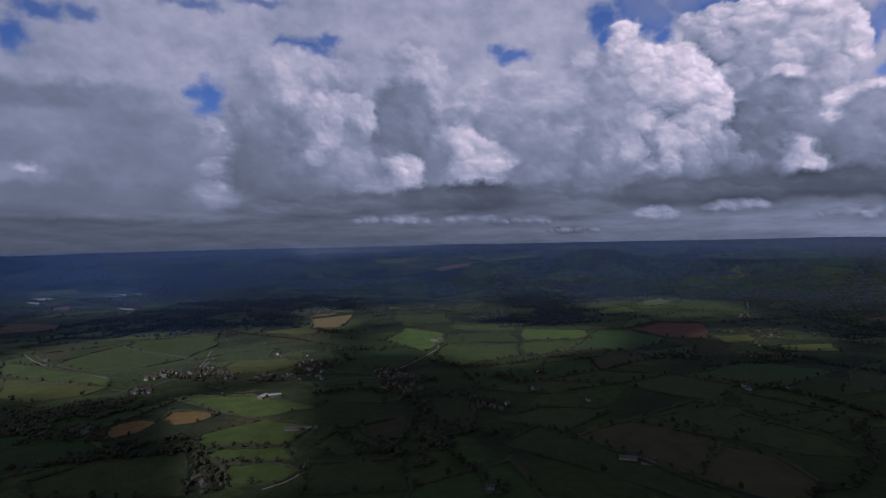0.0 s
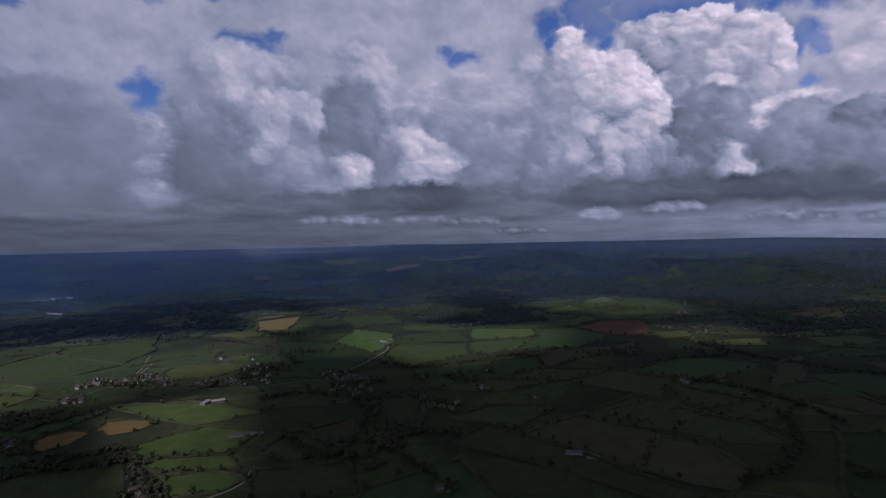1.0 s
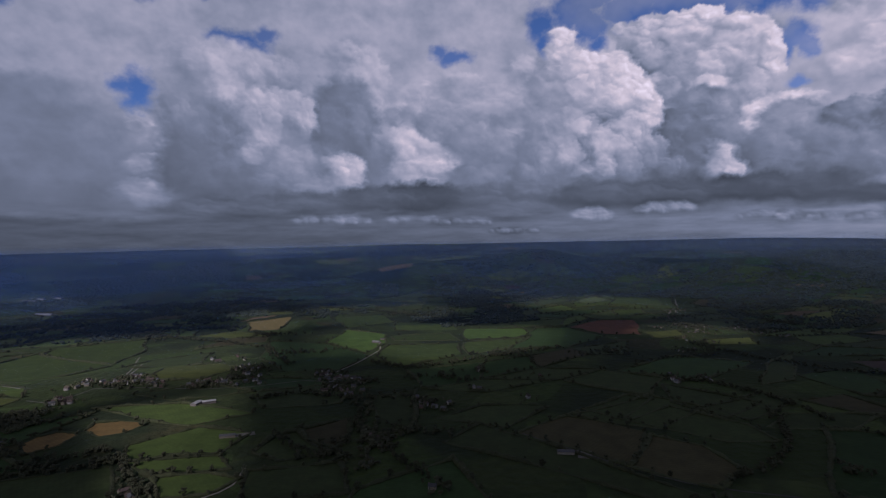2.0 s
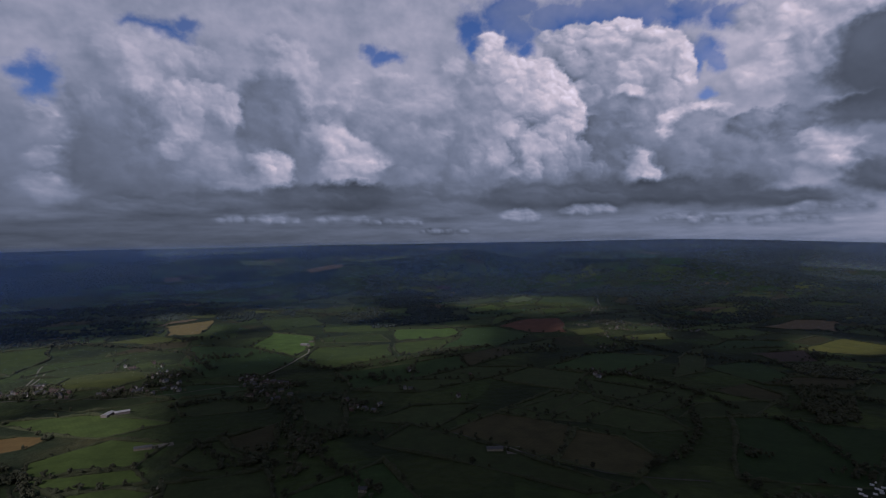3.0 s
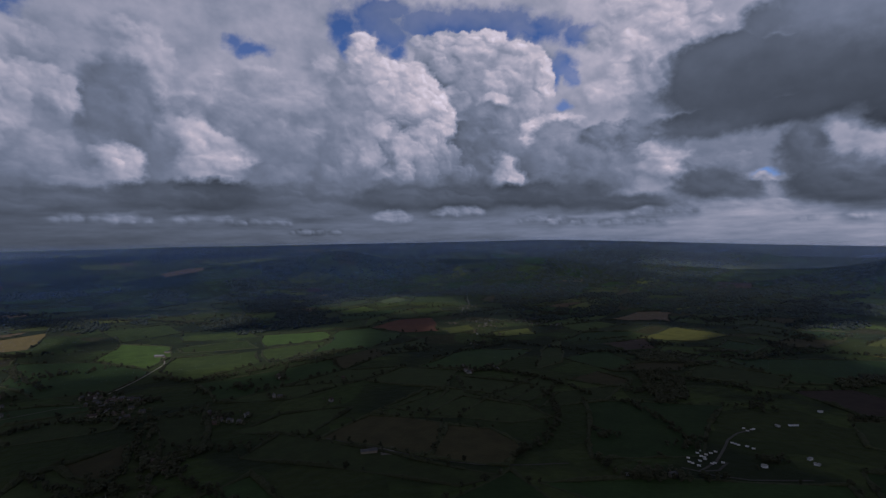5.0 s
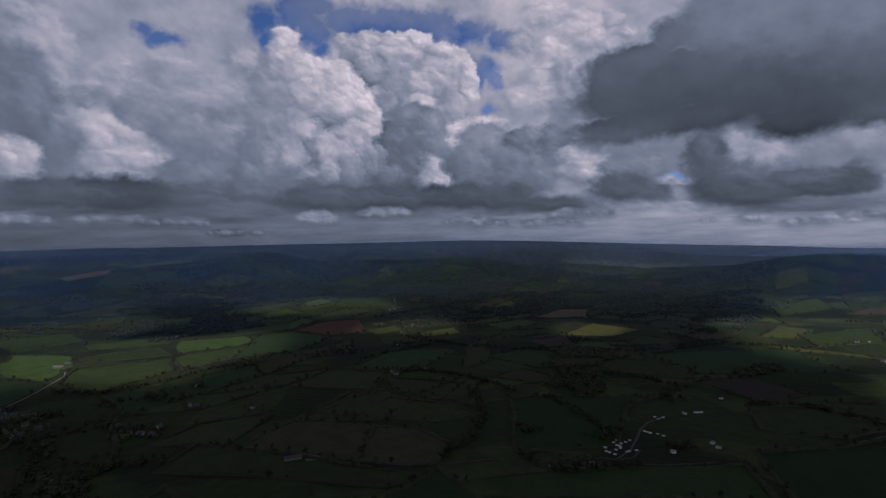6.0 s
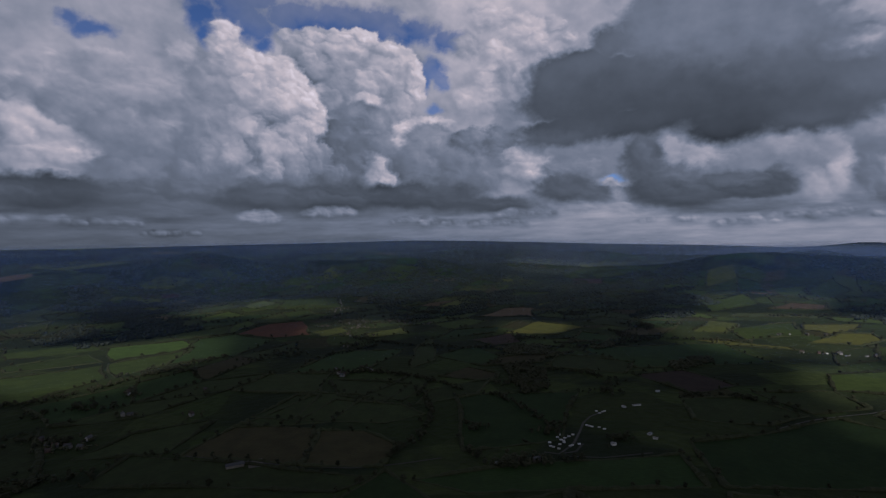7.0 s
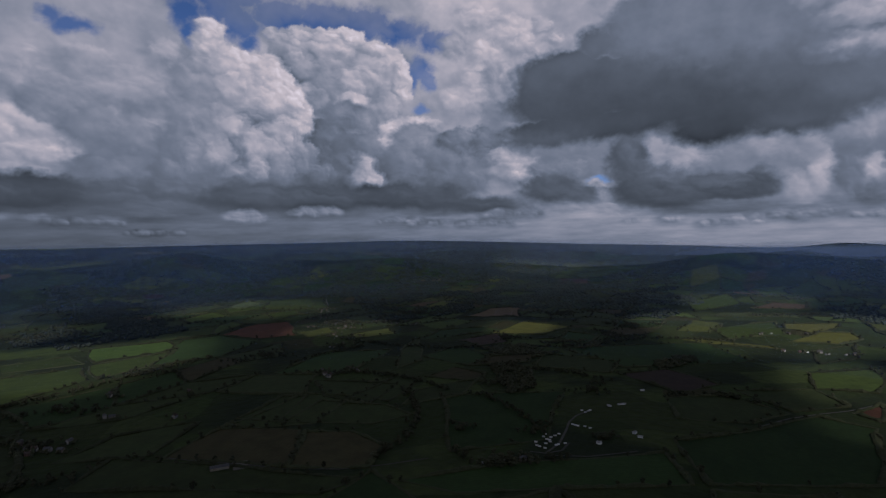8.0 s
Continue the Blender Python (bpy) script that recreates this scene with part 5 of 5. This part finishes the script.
# Belts of trees along brooks and lanes.
belt([(-60, 1045), (-40, 905), (0, 800), (45, 715), (75, 665)])
belt([(-495, 820), (-450, 820), (-415, 855), (-375, 820), (-335, 740)])
belt([(-595, 735), (-525, 760), (-440, 785), (-385, 805)])
belt([(-175, 895), (-125, 825), (-80, 800), (-55, 780)])
belt([(-345, 740), (-310, 710), (-285, 670)])
belt([(-260, 1100), (-175, 1150), (-55, 1085), (50, 1105), (100, 1035)])
belt([(-735, 1945), (-505, 1830), (-365, 1705), (-250, 1445)])
belt([(-40, 1430), (60, 1350), (210, 1395), (340, 1455), (500, 1530)])
belt([(640, 1325), (725, 1360), (890, 1395)])
belt([(1515, 2200), (1475, 1935)])
belt([(680, 895), (605, 765), (510, 675), (435, 655)])
belt([(530, 590), (515, 520), (570, 485), (615, 455)])
belt([(620, 1165), (695, 1090), (735, 970), (745, 830)])
belt([(980, 885), (1020, 750), (1020, 635)])
belt([(1570, 1035), (1515, 860), (1615, 770), (1685, 635)])
belt([(1015, 495), (1085, 430), (1070, 350)])
belt([(2300, 805), (2525, 635)])
belt([(1120, 1055), (1235, 985), (1345, 890), (1525, 850)])
belt([(760, 760), (745, 670), (690, 555)])
belt([(-1295, 1845), (-1110, 1825), (-1085, 2160), (-820, 2165)])
belt([(-415, 2745), (-70, 2620), (160, 2355), (320, 2120)])
belt([(915, 1565), (970, 1325), (1040, 1155), (1195, 1075)])
trees()


def wood(corners, gaps=0.43):
    """A wood of broad-leaved trees standing close: uneven crowns with gaps, thinner along its edge."""
    outline = np.array(corners, float)
    rng = random.Random(int(abs(outline[0, 0])) + len(corners))
    (x0, y0), (x1, y1) = outline.min(0), outline.max(0)
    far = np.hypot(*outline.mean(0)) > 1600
    step = 17.0 if far else 9.0
    open_fields = [o for o in OPEN_FIELDS[-22:] if np.hypot(*(o.mean(0) - outline.mean(0))) < 900]
    spots = []
    for gx in np.arange(x0, x1, step):
        for gy in np.arange(y0, y1, step):
            p = (gx + rng.uniform(-0.5, 0.5) * step, gy + rng.uniform(-0.5, 0.5) * step)
            bend = (150 if far else 50) * (float(fractal(np.array(p[0] / 130), np.array(p[1] / 130), 3, 3)) - 0.5)
            if not inside((p[0] + bend, p[1] + bend), outline) or float(fractal(np.array(p[0] / 110), np.array(p[1] / 110), 5, 3)) < (gaps if far else 0.4) or any(inside(p, o) for o in open_fields):
                continue
            h, z = rng.uniform(6, 11), float(ground_z(*p))
            spots.append((*p, z + 0.45 * h, h * (rng.uniform(0.55, 0.8) if far else rng.uniform(0.34, 0.52))))
            for _ in range(1 if far else 3):
                spots.append((p[0] + rng.uniform(-4, 4), p[1] + rng.uniform(-4, 4), z + h * rng.uniform(0.35, 0.8), h * rng.uniform(0.18, 0.34)))
    v, f = clump_arrays(spots, rng)
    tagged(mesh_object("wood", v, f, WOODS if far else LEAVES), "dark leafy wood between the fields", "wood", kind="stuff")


wood([(-1400, 1970), (-1150, 1830), (-925, 1840), (-735, 1945), (-525, 2060), (-595, 2380), (-910, 2625), (-1260, 2675), (-1460, 2490), (-1535, 2225)], 0.52)
wood([(-1380, 2745), (-1130, 2985), (-725, 3120), (-450, 2980), (-365, 2590), (-585, 2510), (-990, 2685)])
wood([(115, 2525), (325, 2725), (575, 2585), (725, 2415), (595, 2090), (365, 2015), (195, 1985), (125, 2170)])
wood([(-440, 2580), (-255, 2865), (-70, 2775), (-115, 2430), (-300, 2300)])
wood([(370, 3095), (720, 3225), (985, 3015), (930, 2765), (605, 2715), (395, 2810)])
wood([(-815, 995), (-790, 1045), (-705, 1070), (-620, 1090), (-570, 1010), (-605, 945), (-660, 875), (-710, 870)])
wood([(-50, 1105), (5, 1030), (10, 905), (0, 755), (-35, 735), (-50, 905)])
wood([(1435, 2235), (1865, 2435), (2195, 2275), (1795, 1825), (1480, 1705), (1255, 1750)])
wood([(2185, 1470), (2745, 1560), (3010, 1430), (2465, 1145), (2125, 1035), (1890, 1120)])
wood([(2100, 2225), (2390, 2145), (2710, 1975), (2515, 1690), (2200, 1745), (1940, 1930)])
wood([(1090, 1110), (1230, 1060), (1360, 975), (1445, 935), (1340, 860), (1145, 910), (1010, 950), (975, 985)])
wood([(990, 970), (1040, 870), (865, 705), (795, 720), (880, 830)])
wood([(2680, 695), (2875, 500), (2320, 395), (2330, 520)])
wood([(300, 2935), (605, 3410), (995, 3465), (925, 3070), (550, 2535), (295, 2260)])
wood([(1265, 675), (1405, 625), (1350, 590), (1200, 615)])


def woodland():
    """Woods on the slopes round the vale: crowns too far off to tell apart."""
    rng, pick = random.Random(12), np.random.RandomState(12)
    n = 90000
    a, r = pick.uniform(-92, 52, n), np.sqrt(pick.uniform(2500 ** 2, 4800 ** 2, n))
    x, y = -np.sin(np.radians(a)) * r, np.cos(np.radians(a)) * r
    thick = fractal(x / 420, y / 420, 14, 4)
    ridge = (r > 3350) & (r < 3850) & (((a < -8) & (a > -44)) | (a < -62))
    keep = ((thick > 0.555) | (ridge & (thick > 0.4))) & ((r > 3000) | (a < -32) | (a > 12)) & ((r > 2700) | (a > -62))
    x, y = x[keep][:27000], y[keep][:27000]
    z = ground_z(x, y)
    spots = [(x[k], y[k], z[k] - 1.0, rng.uniform(7, 12)) for k in range(len(x))]
    v, f = clump_arrays(spots, rng)
    tagged(mesh_object("woodland", v, f, WOODS), "dark green woods on distant slopes, blued in colour for haze", "wood", kind="stuff")


woodland()


# ---- buildings ----
def box(bm, x0, y0, z0, x1, y1, z1):
    bmesh.ops.create_cube(bm, size=1, matrix=Matrix.Translation(((x0 + x1) / 2, (y0 + y1) / 2, (z0 + z1) / 2)) @ Matrix.Diagonal((x1 - x0, y1 - y0, z1 - z0, 1)))


def gabled(bm, w, d, h, rise):
    """Walls with gable ends, on footings that reach into the ground."""
    pts = [(-w / 2, -1.5), (w / 2, -1.5), (w / 2, h), (0, h + rise), (-w / 2, h)]
    a = [bm.verts.new((x, -d / 2, z)) for x, z in pts]
    b = [bm.verts.new((x, d / 2, z)) for x, z in pts]
    bm.faces.new(a), bm.faces.new(b[::-1])
    for k in range(5):
        bm.faces.new((a[k], b[k], b[(k + 1) % 5], a[(k + 1) % 5]))
    bmesh.ops.recalc_face_normals(bm, faces=bm.faces)


def pitched(bm, w, d, h, rise, over, thick):
    """Two roof slopes with thickness and eaves."""
    for s in (-1, 1):
        lo, hi = (s * (w / 2 + over), h - over * rise / (w / 2)), (0, h + rise)
        v = [bm.verts.new((x, y, z + t)) for t in (0.05, thick) for y in (-d / 2 - over, d / 2 + over) for x, z in (lo, hi)]
        for f in ((0, 1, 3, 2), (4, 6, 7, 5), (0, 4, 5, 1), (2, 3, 7, 6), (0, 2, 6, 4), (1, 5, 7, 3)):
            bm.faces.new([v[i] for i in f])
    bmesh.ops.recalc_face_normals(bm, faces=bm.faces)


def house(w, d, h, wall, roof, words, chimneys=1):
    root = new("house")
    rise = w * 0.42
    bm = bmesh.new()
    gabled(bm, w, d, h, rise)
    body = part("wall", bm, wall, root)
    bm = bmesh.new()
    pitched(bm, w, d, h, rise, 0.4, 0.3)
    cover = part("roof", bm, roof, root)
    for k in range(chimneys):
        bm = bmesh.new()
        y = (d / 2 - 0.6) * (1 if k == 0 else -1)
        box(bm, -0.45, y - 0.5, h + rise - 1.0, 0.45, y + 0.5, h + rise + 1.2)
        part("chimney", bm, BRICK, cover, "red brick chimney stack")
    for s in (-1, 1):
        for y in (-d * 0.28, d * 0.28):
            for z in (0.9, 2.7):
                if z + 1.0 < h:
                    bm = bmesh.new()
                    box(bm, s * w / 2 - 0.06, y - 0.55, z, s * w / 2 + 0.06, y + 0.55, z + 1.0)
                    part("window", bm, GLASSY, body)
    bm = bmesh.new()
    box(bm, w / 2 - 0.06, -0.45, 0, w / 2 + 0.07, 0.45, 2.05)
    part("door", bm, BOARD, body)
    return tagged(root, words, "house", "houses of the villages")


def shed(w, d, h, wall, roof, words, name="barn"):
    """A farm shed: walls, a shallow roof, and a wide doorway panel on one end."""
    root = new(name)
    rise = w * 0.16
    bm = bmesh.new()
    gabled(bm, w, d, h, rise)
    body = part("wall", bm, wall, root)
    bm = bmesh.new()
    pitched(bm, w, d, h, rise, 0.5, 0.25)
    part("roof", bm, roof, root)
    bm = bmesh.new()
    box(bm, -w * 0.22, -d / 2 - 0.08, 0, w * 0.22, -d / 2 + 0.05, h * 0.8)
    part("door", bm, BOARD, body)
    return tagged(root, words, "barn", "farm buildings")


def caravan():
    root = new("caravan")
    bm = bmesh.new()
    box(bm, -1.0, -2.3, 0.4, 1.0, 2.3, 2.2)
    bmesh.ops.bevel(bm, geom=bm.edges[:], offset=0.2, segments=2, affect="EDGES")
    body = part("body", bm, PALE, root)
    bm = bmesh.new()
    pitched(bm, 2.0, 4.6, 2.15, 0.18, 0.05, 0.1)
    part("roof", bm, PALE, root)
    for y in (-1.4, 0.1, 1.4):
        bm = bmesh.new()
        box(bm, 0.95, y - 0.45, 1.1, 1.04, y + 0.45, 1.7)
        part("window", bm, GLASSY, body)
    bm = bmesh.new()
    box(bm, -0.8, -2.0, -0.4, 0.8, 2.0, 0.42)
    part("chassis", bm, BOARD, root)
    return tagged(root, "white touring caravan standing in a holiday park", "caravan", "caravans of the park")


PLACED = {}


def settle(models, spots, seed, turn=None, crowd=0):
    """Stand copies of the models on the land at the given spots, with some neighbours beside them in a village."""
    rng = random.Random(seed)
    spots = list(spots) + [(x + rng.choice((-14, 14)) + rng.uniform(-3, 3), y + rng.choice((-13, 13)) + rng.uniform(-3, 3)) for x, y in spots[:crowd]]
    for k, (x, y) in enumerate(spots):
        m = models[rng.randrange(len(models))]
        at = pose(x, y, float(ground_z(x, y)), 0, 0, rng.uniform(0, 180) if turn is None else turn + rng.uniform(-8, 8))
        if m.name in PLACED:
            copy_thing(m, at)
        else:
            PLACED[m.name] = True
            m.matrix_basis = at
    return models


COTTAGES = [
    house(6.2, 10, 4.6, STONE, SLATE, "stone house with a slate roof in the village"),
    house(6.5, 11, 4.8, RENDERED, SLATE, "white rendered house with a slate roof", 2),
    house(5, 7, 4.0, BRICK, TILE, "red brick house with a clay tile roof"),
    house(6, 16, 4.4, STONE, TILE, "long stone cottage row with a clay tile roof", 2),
    house(6.5, 8.5, 4.8, RENDERED, TILE, "pale rendered house with a brown tile roof"),
]
FAR_COTTAGES = [
    house(4.4, 6.6, 3.3, STONE, SLATE, "small stone house with a slate roof in the far village"),
    house(4.2, 6.0, 3.2, RENDERED, SLATE, "small white house with a slate roof in the far village"),
    house(4.4, 7.5, 3.2, STONE, TILE, "small stone cottage with a clay tile roof"),
]
BARNS = [
    shed(11, 24, 4.5, BOARD, SHEET, "large grey sheet-roofed barn in a farmyard"),
    shed(8, 15, 4, STONE, SLATE, "stone barn with a slate roof beside fields"),
]
DARK_BARNS = [shed(10, 24, 4, STONE, SLATE, "stone barn with a dark slate roof beside its yard")]
SMALL_SHEDS = [shed(4.5, 7, 2.6, PALE, SHEET, "small pale shed with a sheet roof", "shed")]
LONG_SHEDS = [shed(3.6, 15, 2.2, PALE, SHEET, "long low white shed with a pale roof", "long_shed")]
GLASSHOUSES = [shed(14, 90, 3.5, SHEET, SHEET, "large pale industrial shed far across the vale", "warehouse")]
PARKED = [caravan()]
settle(COTTAGES, ((-660, 1245), (-650, 1265), (-655, 1295), (-630, 1290), (-600, 1265), (-595, 1290), (-590, 1310), (-585, 1335), (-570, 1325), (-560, 1285), (-545, 1285), (-530, 1280), (-510, 1265), (-500, 1245), (-485, 1235), (-545, 1315), (-575, 1275)), 20, crowd=14)
settle(COTTAGES, ((-415, 1230), (-420, 1270), (-405, 1245), (-405, 1265), (-385, 1255), (-375, 1265), (-375, 1290), (-360, 1265), (-340, 1245), (-355, 1410), (-350, 1445), (-330, 1390), (-330, 1345), (-310, 1305), (-315, 1265), (-295, 1270), (-280, 1245), (-380, 1520), (-410, 1565), (-445, 1505), (-470, 1535)), 21, crowd=14)
settle(COTTAGES, ((-150, 1310), (-140, 1335), (-135, 1270), (-130, 1300), (-115, 1265), (-105, 1285), (-95, 1260), (-85, 1265), (-75, 1260), (-65, 1250), (-120, 1220), (-105, 1185), (-95, 1160), (-85, 1115), (-80, 1150), (-70, 1185), (-60, 1215), (-115, 1125), (-130, 1160), (-50, 1150), (-70, 1120)), 22, crowd=14)
settle(COTTAGES, ((60, 1080), (65, 1045), (65, 1025), (75, 1040), (90, 1025), (105, 1010)), 23)
settle(COTTAGES, ((-605, 890), (-590, 875), (-590, 885), (-585, 890), (-580, 875), (-645, 870)), 24)
settle(COTTAGES, ((-320, 705), (-305, 685), (-310, 690)), 25)
settle(COTTAGES, ((-640, 1120), (-640, 1135), (-640, 1145), (-620, 1125), (-610, 1125), (-650, 1160), (-630, 1155)), 26)
settle(FAR_COTTAGES, ((1090, 2085), (970, 1840), (1235, 2295), (1225, 2240), (1155, 2130), (1275, 2310), (1300, 2295), (1140, 2050), (1065, 1905), (1095, 1920), (1120, 1930), (1055, 1830), (1115, 1890), (1110, 1855), (1075, 1785), (1135, 1865), (1125, 1830), (1030, 1725), (1060, 1725), (1065, 1705), (955, 1655), (930, 1605), (930, 1565), (975, 1570), (820, 1455), (825, 1440), (880, 1480), (1450, 2720), (1460, 2680), (1500, 2715), (1255, 2240)), 27, crowd=24)
settle(FAR_COTTAGES, ((1220, 1795), (1245, 1810), (1235, 1755), (1270, 1775), (1305, 1790), (1240, 1685), (1255, 1620), (1290, 1630), (1295, 1700), (600, 2580), (100, 2765)), 28, crowd=24)
settle(BARNS, ((-30, 1700), (-20, 1690), (-10, 1745)), 29)
settle(COTTAGES, ((220, 1300), (220, 1280), (185, 1145), (195, 1135), (640, 1175), (640, 1160), (695, 1145), (695, 1125), (695, 1105), (-25, 875), (-15, 855), (-10, 825), (55, 670)), 30)
settle(PARKED, ((640, 525), (630, 515), (665, 530), (645, 510), (630, 500), (675, 535), (660, 515), (670, 520), (680, 520), (650, 495), (655, 495), (690, 520), (665, 490), (810, 560), (805, 550), (815, 550), (820, 550), (740, 530), (740, 525), (740, 520), (745, 510), (745, 500), (630, 510), (655, 510), (660, 520)), 31, 40)
settle(SMALL_SHEDS, ((865, 540), (1000, 550), (775, 440), (765, 425), (700, 455), (700, 455)), 32)
settle(LONG_SHEDS, ((890, 530), (1645, 445), (1655, 400), (1680, 365), (535, 525)), 33, 60)
settle(COTTAGES, ((540, 520), (545, 520), (560, 520), (555, 515), (575, 495), (585, 495), (625, 1135), (620, 1110), (635, 1125), (120, 1045), (60, 1090), (350, 1215), (280, 1060)), 34)
settle(DARK_BARNS, ((258, 768),), 35, 72)
settle(DARK_BARNS, ((-250, 890),), 36, 105)
settle(BARNS, ((-360, 1080), (-340, 1090), (-1085, 1485)), 37)
settle(GLASSHOUSES, ((-2060, 2785), (-2035, 2805), (-2020, 2690), (-1770, 2920), (-1755, 2970), (-1695, 3005), (-1505, 2590)), 38, 70)
settle(COTTAGES + SMALL_SHEDS, ((1640, 458), (1662, 418), (1690, 350), (1622, 490), (1850, 620), (1880, 600), (1900, 560), (1930, 520)), 77)


def garden_trees():
    """Trees in the gardens and lanes of the villages."""
    rng = random.Random(61)
    homes = [ob.matrix_basis.translation.copy() for ob in scene.objects if ob.name.split(".")[0] == "house" and ob.parent is None]
    spots = []
    for p in homes:
        for _ in range(5):
            t, d = rng.uniform(0, 6.283), rng.uniform(9, 26)
            x, y = p.x + d * math.cos(t), p.y + d * math.sin(t)
            if min((q.x - x) ** 2 + (q.y - y) ** 2 for q in homes) < 70:
                continue
            h, z = rng.uniform(4, 10), float(ground_z(x, y))
            for _ in range(4):
                spots.append((x + rng.uniform(-0.25, 0.25) * h, y + rng.uniform(-0.25, 0.25) * h, z + h * rng.uniform(0.25, 0.8), h * rng.uniform(0.2, 0.34)))
    v, f = clump_arrays(spots, rng)
    tagged(mesh_object("garden_trees", v, f, LEAVES), "brownish green trees between village houses", "tree", kind="stuff")


garden_trees()


def yard(x, y, w, d, turn):
    """A concrete farmyard, a thin slab on the land."""
    loop = [Vector((sx * w / 2, sy * d / 2)) for sx, sy in ((-1, -1), (1, -1), (1, 1), (-1, 1))]
    c, s = math.cos(radians(turn)), math.sin(radians(turn))
    pts = np.array([(x + c * p.x - s * p.y, y + s * p.x + c * p.y) for p in loop])
    top, low = on_land(pts, 0.7), on_land(pts, -0.5)
    faces = [(0, 1, 2, 3)] + [(k, k + 4, (k + 1) % 4 + 4, (k + 1) % 4) for k in range(4)]
    tagged(mesh_object("yard", np.concatenate([top, low]), faces, YARD), "pale concrete farmyard beside the barn", "yard", kind="structure")


yard(284, 760, 30, 20, 72)
yard(-228, 900, 34, 14, 20)
